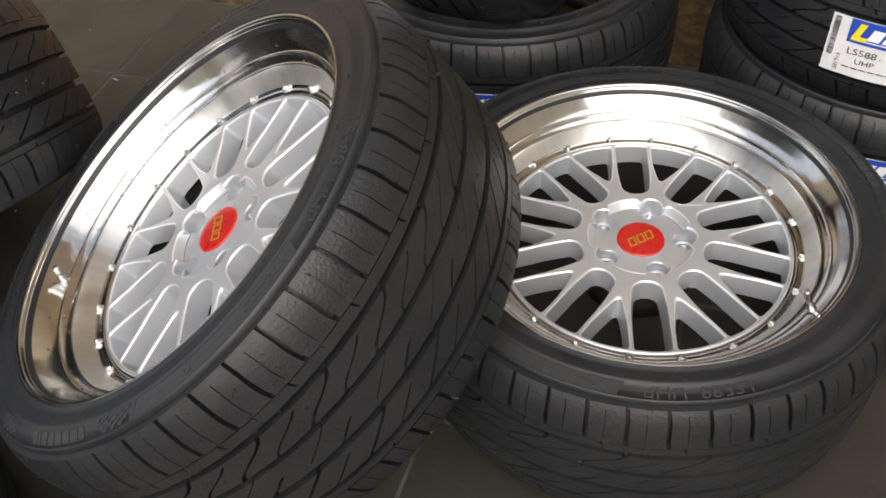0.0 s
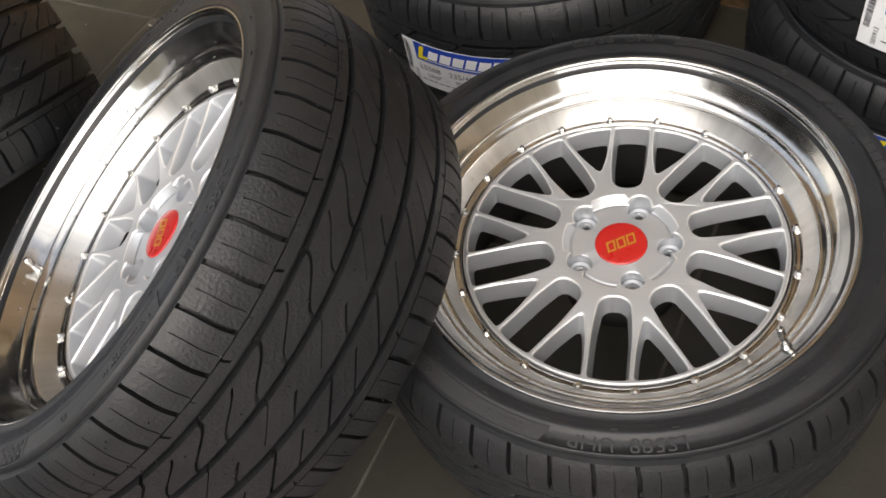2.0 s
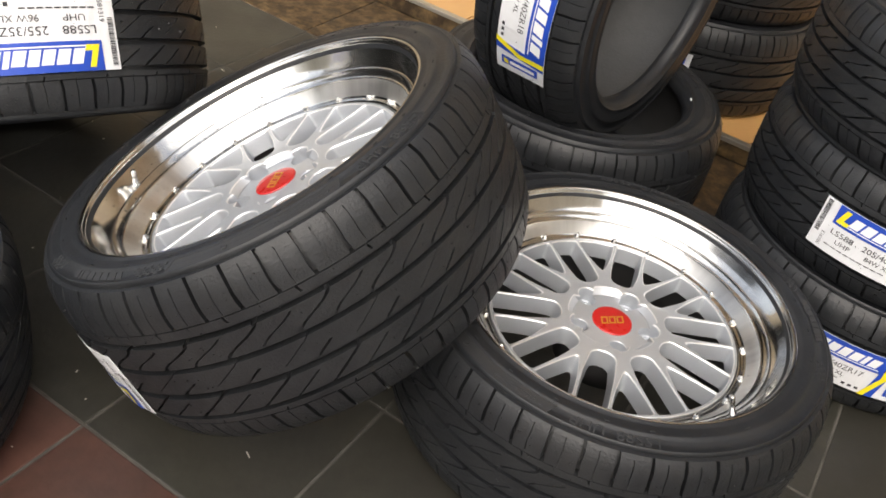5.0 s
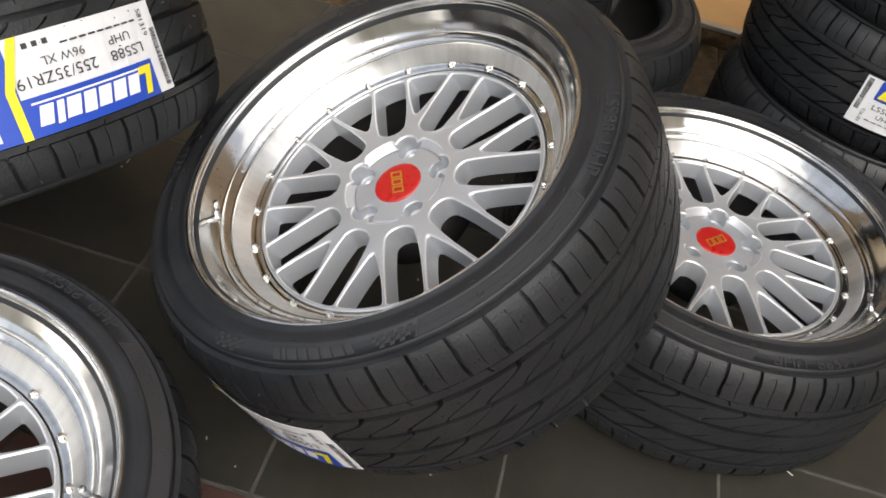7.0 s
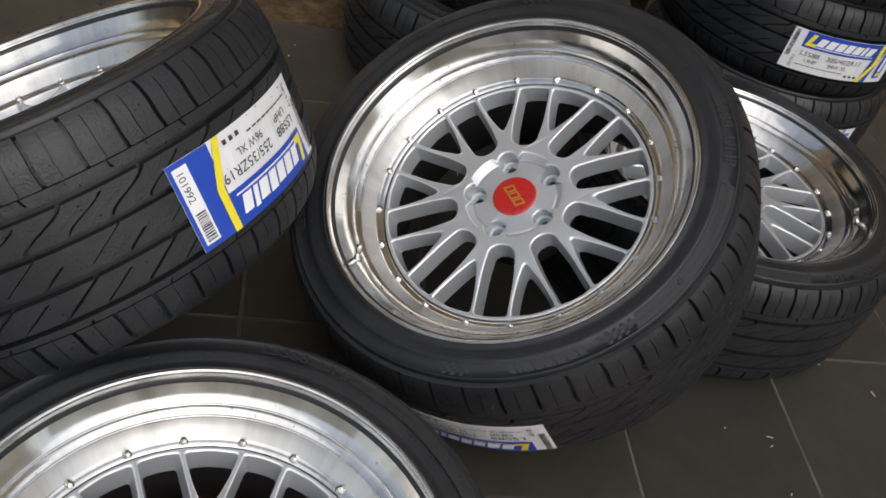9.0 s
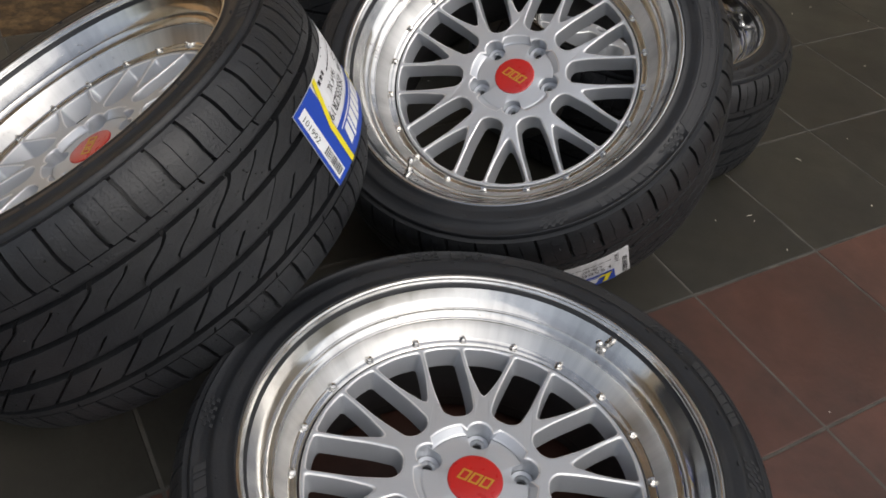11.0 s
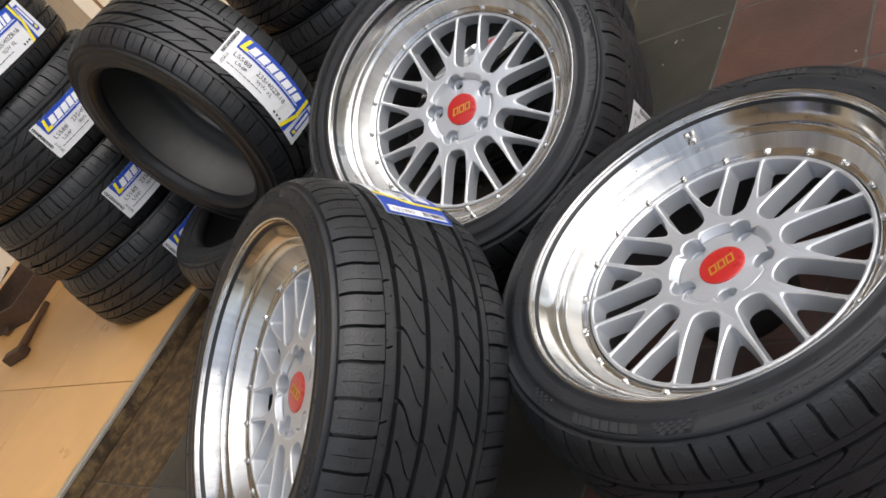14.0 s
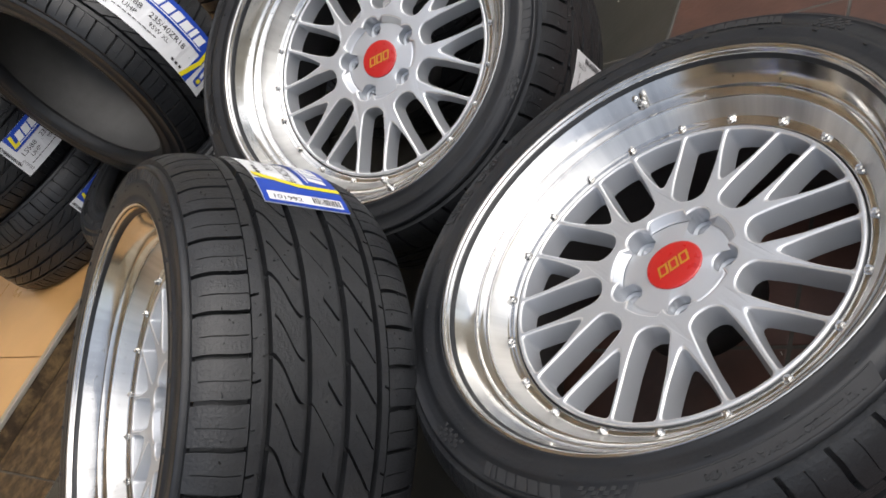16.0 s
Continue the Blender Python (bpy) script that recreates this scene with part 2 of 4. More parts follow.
def rib_strip(radius, z0, z1, count, sweep, slit, depth, half, reach, thin, thin_reach, rows=11, hook=0.0, phase=0.0):
    """One circumferential rib of tread. Deep slits alternate with thin ones; sweep: how far a slit runs round, in metres."""
    verts, faces, cols = [], [], []
    for i in range(count):
        cut = i % 2 == 0
        w = (slit if cut else thin) * count / (2 * math.pi * radius)
        deep = (depth * 0.9, reach) if cut else (depth * (0.9 if thin > 0.002 else 0.28), thin_reach)
        for f, low in ((0.0, None), (0.0, deep), (w, deep), (w, None), (w + (1 - w) * 0.5, None)):
            cols.append((i + f, low))
    zs = [z0] + [z0 + (z1 - z0) * k / (rows - 1) for k in range(rows)] + [z1]
    k = len(zs)
    for c, low in cols:
        for q, z in enumerate(zs):
            v = (z - z0) / (z1 - z0)
            a = 2 * math.pi * (c + phase) / count + (sweep * (0.6 * smoothstep(v) + 0.4 * v - 0.5) + hook * math.sin(v * math.pi * 2)) / radius
            r = radius - crown(z / half)
            if q in (0, k - 1):
                r -= depth
            elif low and low[1][0] <= v <= low[1][1]:
                r -= low[0]
            verts.append((r * math.cos(a), r * math.sin(a), z))
    n = len(cols)
    for i in range(n):
        j = (i + 1) % n
        for q in range(k - 1):
            faces.append((i * k + q, i * k + q + 1, j * k + q + 1, j * k + q))
    return verts, faces


def crown(x):
    return 0.004 * x * x + 0.012 * abs(x) ** 6


class TyreKind:
    """The shared meshes of one size of tyre, its middle plane at z = 0."""

    def __init__(self, name, radius, width, bead, pitches):
        self.radius, self.width, self.bead = radius, width, bead
        h = width / 2
        base = radius - 0.0118
        t = h * 0.90
        s = radius - bead
        steps = ((0.10, 0.955), (0.135, 0.962), (0.145, 0.988), (0.175, 0.992), (0.182, 0.984), (0.28, 0.996), (0.40, 1.008), (0.44, 1.008), (0.448, 0.997), (0.56, 0.990), (0.655, 0.976), (0.663, 0.986), (0.682, 0.981), (0.690, 0.964), (0.71, 0.945))
        out = [(bead, h * 0.80), (bead + 0.002, h * 0.90)] + [(bead + s * a, h * b) for a, b in steps] + [(base - 0.0145, t * 1.004)]
        inner = [(bead, h * 0.72), (bead + s * 0.12, h * 0.80), (bead + s * 0.35, h * 0.90), (bead + s * 0.6, h * 0.88), (radius - 0.022, h * 0.72), (radius - 0.018, 0.0)]
        prof = out + [(base - crown(x), t * x) for x in (0.98, 0.93, 0.85, 0.7, 0.5, 0.25, 0.0)]
        prof = prof + [(r, -z) for r, z in reversed(prof[:-1])]
        back = inner + [(r, -z) for r, z in reversed(inner[:-1])]
        v, f = lathe(prof + list(reversed(back)), 144)
        self.carcass = mesh_of(name + "_carcass", v, f, RUBBER_SIDE, True)
        self.carcass.materials.append(LINER)
        k = len(prof) + len(back)
        self.carcass.polygons.foreach_set("material_index", [int(len(prof) <= i % k < k - 1) for i in range(len(f))])
        self.ribs = []
        k = t / 0.1210
        for z0, z1, n, sweep, slit, reach, thin, thin_reach, hook in (
            (0.1250, 0.0720, pitches * 2, 0.004, 0.0050, (0.05, 1.0), 0.0012, (0.12, 0.95), 0.001),
            (0.0705, 0.0583, pitches, 0.004, 0.0030, (0.0, 0.6), 0.0010, (0.0, 0.3), 0.0),
            (0.0501, 0.0161, pitches, -0.050, 0.0058, (0.0, 1.0), 0.0040, (0.20, 1.0), 0.0015),
            (0.0084, -0.0256, pitches, -0.050, 0.0052, (0.55, 1.0), 0.0021, (0.0, 0.70), -0.0022),
            (-0.0349, -0.0655, pitches, -0.046, 0.0056, (0.0, 1.0), 0.0038, (0.30, 1.0), -0.0024),
            (-0.0722, -0.0805, pitches, -0.004, 0.0028, (0.5, 1.0), 0.0010, (0.7, 1.0), 0.0),
            (-0.0820, -0.1250, pitches * 2, 0.006, 0.0050, (0.0, 0.95), 0.0012, (0.05, 0.88), 0.001),
        ):
            v, f = rib_strip(radius, z0 * k, z1 * k, n, sweep, slit, 0.0112, t, reach, thin, thin_reach, 11, hook, 0.3 * n % 1)
            self.ribs.append(mesh_of(name + "_rib", v, f, RUBBER))

        rnd = random.Random(pitches)
        verts, faces = [], []
        for i in range(420):
            z = rnd.choice((0.096, 0.064, 0.033, -0.009, -0.050, -0.100)) * k + rnd.uniform(-0.010, 0.010)
            a = rnd.uniform(0, 2 * math.pi)
            r0, size, long = radius - crown(z / t) - 0.0006, rnd.uniform(0.0005, 0.0010), rnd.uniform(0.0014, 0.0034)
            lean = rnd.uniform(-0.006, 0.006)
            b = len(verts)
            for r, q in ((r0, 1.0), (r0 + long, 0.6)):
                for c, e in ((-1, -1), (1, -1), (1, 1), (-1, 1)):
                    ang = a + (c * size * q + (r - r0) * lean * 100) / radius
                    verts.append((r * math.cos(ang), r * math.sin(ang), z + e * size * q))
            faces += [(b + 4, b + 5, b + 6, b + 7)] + [(b + j, b + (j + 1) % 4, b + 4 + (j + 1) % 4, b + 4 + j) for j in range(4)]
        self.nubs = mesh_of(name + "_nubs", verts, faces, NUB)

    def side(self, r):
        """How far out the marked zone of the sidewall stands at a radius."""
        a = (r - self.bead) / (self.radius - self.bead)
        return self.width / 2 * (0.997 - 0.0625 * (a - 0.448) if a < 0.56 else 0.990 - 0.147 * (a - 0.56))

    def build(self, parent, m=None):
        """The rubber of a tyre under a thing; returns its carcass."""
        body = child("tyre" if m is not None else "carcass", self.carcass, parent, "", m)
        for me in self.ribs:
            child("tread_rib", me, body)
        tagged(child("mould_flash", self.nubs, body), kind="stuff")
        return body


def bend(verts, radius, a0, z0, way, lift):
    """Lay flat shapes (x along the reading line, y up) on a tread."""
    out = []
    for x, y, h in verts:
        a = a0 + way * x / radius
        r = radius + lift + h
        out.append((r * math.cos(a), r * math.sin(a), z0 + way * y))
    return out


def patch(x0, y0, x1, y1, skew=0.0, n=10):
    verts, faces = [], []
    for i in range(n + 1):
        x = x0 + (x1 - x0) * i / n
        verts += [(x, y0, 0), (x + skew, y1, 0)]
    for i in range(n):
        faces.append((2 * i, 2 * i + 2, 2 * i + 3, 2 * i + 1))
    return verts, faces


def add(a, b):
    k = len(a[0])
    return a[0] + b[0], a[1] + [tuple(i + k for i in f) for f in b[1]]


def moved(shape, dx, dy, sx=1.0, skew=0.0):
    return [(x * sx + dx + y * skew, y + dy, h) for x, y, h in shape[0]], shape[1]


def tread_label(parent, kind, a0, z0, way, size, load, serial, tail="", long=0.205, high=0.105, lift=0.0012, mid=0.0):
    """The maker's paper label on a tread. It starts at the angle a0 (degrees) with its barcode."""
    a0 = radians(a0)
    radius = kind.radius

    def lay(name, shape, mat, owner, up, label=""):
        v = bend(shape[0], radius, a0, z0, way, lift + up)
        return child(name, mesh_of(name, v, shape[1], mat), owner, label)

    sheet_v, sheet_f = [], []
    n = 24
    for i in range(n + 1):
        x = long * i / n
        wob = 0.0008 * math.sin(i * 1.7) + 0.0006 * math.sin(i * 0.6)
        for y, h in ((0, 0), (high * 0.33, wob), (high * 0.66, -wob * 0.5), (high, 0), (high, -0.0005), (0, -0.0005)):
            sheet_v.append((x, y, h))
    for i in range(n):
        for p in range(6):
            q = (p + 1) % 6
            sheet_f.append((6 * i + p, 6 * (i + 1) + p, 6 * (i + 1) + q, 6 * i + q))
    sheet_f += [(5, 4, 3, 2, 1, 0), tuple(6 * n + i for i in range(6))]
    sheet = lay("label", (sheet_v, sheet_f), PAPER, parent, 0.0, "glossy white paper label printed blue and yellow")
    e = long - 0.052 if tail else long - 0.048
    up = 0.0012
    blue = patch(0.026, high * 0.60, e, high, 0.0, 14)
    if tail:
        blue = add(blue, patch(e - 0.004, 0, long, high, 0.0, 8))
    else:
        blue = add(blue, patch(e - 0.016, 0, e + 0.002, high, 0.014, 8))
    lay("blue_band", blue, BLUE, sheet, up)
    stripe = patch(e - 0.022, 0, e - 0.012, high * 0.5, 0.020, 4)
    stripe = add(stripe, patch(e - 0.002, high * 0.5, e + 0.008, high, 0.0, 4))
    lay("yellow_stripe", stripe, YELLOW, sheet, up + 0.0006)
    mark = patch(0.030, high * 0.65, 0.039, high * 0.95, 0.009, 2)
    mark = add(mark, patch(0.032, high * 0.65, 0.049, high * 0.73, 0.004, 2))
    lay("yellow_mark", mark, YELLOW, sheet, up + 0.0006)
    word = patch(0.050, high * 0.69, 0.0515, high * 0.70, 0.0, 1)
    x = 0.051
    span = (e - 0.012 - x) / 7
    for i in range(7):
        word = add(word, patch(x, high * 0.70, x + span * (0.84, 0.90, 0.86, 0.80, 0.88, 0.42, 0.80)[i], high * (0.90, 0.90, 0.90, 0.91, 0.90, 0.92, 0.90)[i], 0.0065, 2))
        x += span * (1.04, 1.08, 1.04, 0.98, 1.06, 0.62, 1.0)[i]
    word = add(word, patch(0.040, high * 0.655, e - 0.012, high * 0.675, 0.0, 8))
    tagged(lay("white_wordmark", word, WORDMARK, sheet, up + 0.0006), kind="stuff")
    k = high / 0.105
    ink = moved(text_shape("LS588", 0.0165 * k), 0.030, high * 0.40, 1.2)
    ink = add(ink, moved(text_shape(size, 0.0175 * k), 0.030 + 0.066 * k, high * 0.40, 1.05))
    ink = add(ink, moved(text_shape("UHP", 0.0135 * k), 0.044, high * 0.25, 1.2))
    ink = add(ink, moved(text_shape(load, 0.0135 * k), 0.040 + 0.066 * k, high * 0.25, 1.05))
    for i in range(9):
        ink = add(ink, patch(0.030 + i * 0.0115, high * 0.155, 0.039 + i * 0.0115, high * 0.175, 0, 1))
    for i in range(3):
        ink = add(ink, patch(e - 0.052 + i * 0.011, high * 0.08, e - 0.046 + i * 0.011, high * 0.135, 0, 1))
    rnd = random.Random(7)
    y = high * 0.30
    while y < high * 0.95:
        hgt = rnd.choice((0.0008, 0.0014, 0.002))
        ink = add(ink, patch(0.004, y, 0.0125, y + hgt, 0, 1))
        y += hgt + rnd.choice((0.0008, 0.0013))
    num = text_shape(serial, 0.0105 * k)
    ink = add(ink, ([(0.024 - vy, high * 0.06 + vx, h) for vx, vy, h in num[0]], num[1]))
    if tail:
        lay("white_panel", patch(long - 0.024, high * 0.06, long - 0.005, high * 0.94, 0, 3), WORDMARK, sheet, up + 0.0006)
        num = text_shape(tail, 0.0125 * k)
        extra = ([(long - 0.008 - vy, high * 0.10 + vx, h) for vx, vy, h in num[0]], num[1])
        y = high * 0.58
        while y < high * 0.90:
            hgt = rnd.choice((0.0008, 0.0014, 0.002))
            extra = add(extra, patch(long - 0.021, y, long - 0.008, y + hgt, 0, 1))
            y += hgt + rnd.choice((0.0008, 0.0013))
        lay("stock_number", extra, INK, sheet, up + 0.0012)
    else:
        lay("blue_badge", patch(e + 0.016, high * 0.12, e + 0.034, high * 0.88, 0, 3), BLUE, sheet, up)
        lay("badge_bar", patch(e + 0.022, high * 0.30, e + 0.029, high * 0.82, 0, 2), WORDMARK, sheet, up + 0.0006)
        lay("badge_mark", patch(e + 0.020, high * 0.17, e + 0.029, high * 0.27, 0.003, 2), YELLOW, sheet, up + 0.0006)
    tagged(lay("printing", ink, INK, sheet, up), kind="stuff")
    return sheet


def side_words(parent, kind, words, size, radius, angle, stretch=1.35):
    """Raised letters round a sidewall, read from outside with their feet to the hub."""
    v, f = text_shape(words, size, 0.0007)
    wide = max(p[0] for p in v)
    out = []
    for x, y, h in v:
        a = radians(angle) - (x - wide / 2) * stretch / radius
        r = radius + y
        out.append((r * math.cos(a), r * math.sin(a), kind.side(r) + h + 0.0004))
    return child("sidewall_lettering", mesh_of("sidewall_lettering", out, f, LETTER), parent, "faint raised letters in the rubber")


def side_patches(name, parent, kind, patches, mat, up=0.0008, label=""):
    """Raised fields on a sidewall: each from angle to angle and radius to radius, with a slant in degrees."""
    verts, faces = [], []
    for a0, a1, r0, r1, slant in patches:
        n = max(1, int(abs(a1 - a0) / 2.5))
        base = len(verts)
        for i in range(n + 1):
            for r, lean, h in ((r0, 0, -0.001), (r0, 0, up), (r1, slant, up), (r1, slant, -0.001)):
                a = radians(a0 + (a1 - a0) * i / n + lean)
                verts.append((r * math.cos(a), r * math.sin(a), kind.side(r) + h))
        for i in range(n):
            o = base + 4 * i
            faces += [(o + q, o + 4 + q, o + 5 + q, o + 1 + q) for q in range(3)]
        faces += [tuple(base + q for q in range(4)), tuple(base + 4 * n + 3 - q for q in range(4))]
    ob = child(name, mesh_of(name, verts, faces, mat), parent, label)
    return tagged(ob, kind="stuff")


def side_marks(tyre, kind, turn):
    """What is moulded into a sidewall, twice round: lettering, a smooth panel, chequers and slanted blocks."""
    rnd = random.Random(int(turn * 10) % 997)
    e = kind.bead + 0.0395
    for half in (0, 180):
        t = turn + half
        side_words(tyre, kind, "LS588  UHP", 0.0200, e + 0.0010, t - 6, 1.15)
        side_patches("smooth_panel", tyre, kind, [(t - 22, t - 63, e, e + 0.0160, -1.5)], PANEL, 0.0005)
        border = [(t - 21.4, t - 63.6, e - 0.0012, e, 0), (t - 22.9, t - 65.1, e + 0.0160, e + 0.0170, 0), (t - 21.4, t - 22, e, e + 0.0160, -1.5), (t - 63, t - 63.6, e, e + 0.0160, -1.5)]
        side_patches("panel_border", tyre, kind, border, LETTER, 0.0011)
        fine = []
        for a0, count, r in ((t - 25, 15, e + 0.0085), (t - 27, 9, e + 0.0035)):
            a = a0
            for k in range(count):
                w = rnd.uniform(0.35, 0.7)
                fine.append((a, a - w, r, r + 0.0028, 0))
                a -= w + (0.25 if k % 6 else 0.9)
        side_patches("fine_print", tyre, kind, fine, LETTER, 0.0009)
        m = kind.side(e + 0.0085)
        v, f = lathe([(0.0030, -0.001), (0.0030, 0.0009), (0.0040, 0.0009), (0.0040, -0.001)], 20)
        child("round_mark", mesh_of("round_mark", v, f, LETTER, True), tyre, "", pose(*polar(e + 0.0085, t - 50.5), m))
        chequer = [(t - 64.8 - 1.05 * k - 0.30 * q, t - 65.8 - 1.05 * k - 0.30 * q, e + 0.0038 * q, e + 0.0038 * q + 0.0036, -0.30) for q in range(4) for k in range(10 - q) if (k + q) % 2 == 0]
        chequer += [(t - 104.5 - 1.1 * k - 0.3 * q, t - 105.5 - 1.1 * k - 0.3 * q, e + 0.0038 * q, e + 0.0038 * q + 0.0036, -0.30) for q in range(4) for k in range(7) if (k + q) % 2 == 0]
        side_patches("chequered_patch", tyre, kind, chequer, LETTER, 0.0009)
        blocks, a = [], t - 78.2
        for w in (1.6, 2.3, 2.2, 2.3, 2.0, 2.2, 0.9, 1.6):
            blocks.append((a, a - w, e + 0.0015, e + 0.0135, 0.9))
            a -= w + 0.45
        side_patches("raised_band", tyre, kind, blocks, LETTER, 0.0010)
        side_patches("bead_ticks", tyre, kind, [(t - 8 - 14 * k, t - 9.2 - 14 * k, e - 0.0085, e - 0.0076, 0) for k in range(13)], LETTER, 0.0022)


def side_bars(parent, radius, high, angle, span, count, z, mat=LETTER, fall=0.0):
    """A row of raised blocks round a sidewall."""
    verts, faces = [], []
    for i in range(count):
        s0 = radians(angle) + radians(span) * (i / count - 0.5)
        s1 = s0 + radians(span) / count * 0.78
        k = len(verts)
        for a, r in ((s0, radius), (s1, radius), (s1, radius + high), (s0, radius + high)):
            verts.append((r * math.cos(a), r * math.sin(a), z - fall * (r - radius) / high))
        for a, r in ((s0, radius), (s1, radius), (s1, radius + high), (s0, radius + high)):
            verts.append((r * math.cos(a), r * math.sin(a), z - 0.002 - fall * (r - radius) / high))
        faces += [(k, k + 1, k + 2, k + 3)] + [(k + j, k + 4 + j, k + 4 + (j + 1) % 4, k + (j + 1) % 4) for j in range(4)]
    return tagged(child("raised_badge", mesh_of("raised_badge", verts, faces, mat), parent), kind="stuff")


TYRE19 = TyreKind("tyre_a", 0.3305, 0.269, 0.2455, 46)
TYRE19N = TyreKind("tyre_d", 0.3290, 0.243, 0.2455, 46)
TYRE18 = TyreKind("tyre_b", 0.3225, 0.240, 0.228, 46)
TYRE17 = TyreKind("tyre_c", 0.2980, 0.212, 0.216, 42)

# ---- wheels ----
LIP = [(0.2545, -0.0085), (0.2600, -0.0050), (0.2605, -0.0010), (0.2590, 0.0020), (0.2560, 0.0030), (0.2538, 0.0022), (0.2530, 0.0006), (0.2527, -0.0004), (0.2529, -0.0008), (0.2525, -0.0014), (0.2511, -0.0034), (0.2503, -0.0046), (0.2506, -0.0051), (0.2501, -0.0057), (0.2490, -0.0073), (0.2480, -0.0089), (0.2476, -0.0096), (0.2405, -0.0202), (0.2336, -0.0306), (0.2330, -0.0309), (0.2322, -0.0310), (0.2314, -0.0312), (0.2310, -0.0318), (0.2307, -0.0330), (0.2270, -0.0364), (0.2236, -0.0392), (0.2230, -0.0394), (0.2222, -0.0395), (0.2214, -0.0397), (0.2210, -0.0403), (0.2206, -0.0414), (0.2140, -0.0499), (0.2080, -0.0578), (0.2066, -0.0594), (0.2050, -0.0610), (0.2034, -0.0617), (0.2020, -0.0620), (0.1970, -0.0630), (0.1960, -0.0655), (0.2000, -0.0774), (0.2150, -0.0680), (0.2280, -0.0490), (0.2400, -0.0290)]
BARREL_PROFILE = [(0.1960, -0.076), (0.2020, -0.100), (0.2080, -0.150), (0.2140, -0.200), (0.2300, -0.226), (0.2440, -0.236), (0.2580, -0.246), (0.2600, -0.252), (0.2560, -0.254), (0.2400, -0.246), (0.2260, -0.236), (0.2200, -0.205), (0.2120, -0.150), (0.2060, -0.100), (0.2000, -0.080)]


def lip_mesh(name, profile):
    """The stepped lip; its innermost wall is brushed, the rest polished."""
    v, f = lathe(profile, 160)
    me = mesh_of(name, v, f, CHROME, True)
    me.materials.append(BRUSHED)
    k = len(profile)
    brushed = [all(0.2060 < profile[(p + q) % k][0] < 0.2208 and profile[(p + q) % k][1] > -0.0702 for q in (0, 1)) for p in range(k)]
    me.polygons.foreach_set("material_index", [int(brushed[i % k]) for i in range(len(f))])
    return me


LIP_DEEP = lip_mesh("lip_deep", [(r, z if z > -0.004 else (z + 0.0006) * 1.17) for r, z in LIP])
LIP_SHALLOW = lip_mesh("lip_shallow", LIP)
v, f = lathe(BARREL_PROFILE, 96)
BARREL_MESH = mesh_of("barrel", v, f, SHADED_METAL, True)


def rounded(points, radii, steps=5):
    """A closed outline with its corners rounded."""
    out = []
    n = len(points)
    for i in range(n):
        p, a, b = Vector(points[i]), Vector(points[i - 1]), Vector(points[(i + 1) % n])
        u, w = (a - p), (b - p)
        r = min(radii[i], u.length * 0.48, w.length * 0.48)
        s, e = p + u.normalized() * r, p + w.normalized() * r
        for j in range(steps + 1):
            t = j / steps
            out.append((s * (1 - t) ** 2 + p * 2 * t * (1 - t) + e * t * t)[:])
    return out


def inset(points, d):
    """A closed outline with each side moved inwards by d."""
    n = len(points)
    turn = sum(points[i - 1][0] * points[i][1] - points[i][0] * points[i - 1][1] for i in range(n))
    s = d if turn > 0 else -d
    out = []
    for i in range(n):
        a, p, b = Vector(points[i - 1]), Vector(points[i]), Vector(points[(i + 1) % n])
        u, w = (p - a).normalized(), (b - p).normalized()
        m, k = Vector((-u.y, u.x)), Vector((-w.y, w.x))
        out.append((p + (m + k) * (s / max(1 + m.dot(k), 0.4)))[:])
    return out


SPOKE_TOP, SPOKE_EDGE = -0.0705, 0.0027
SPOKE_LEVELS = [(-SPOKE_EDGE * (1 - math.sin(k * 0.3927)), -SPOKE_EDGE * (1 - math.cos(k * 0.3927))) for k in range(5)]


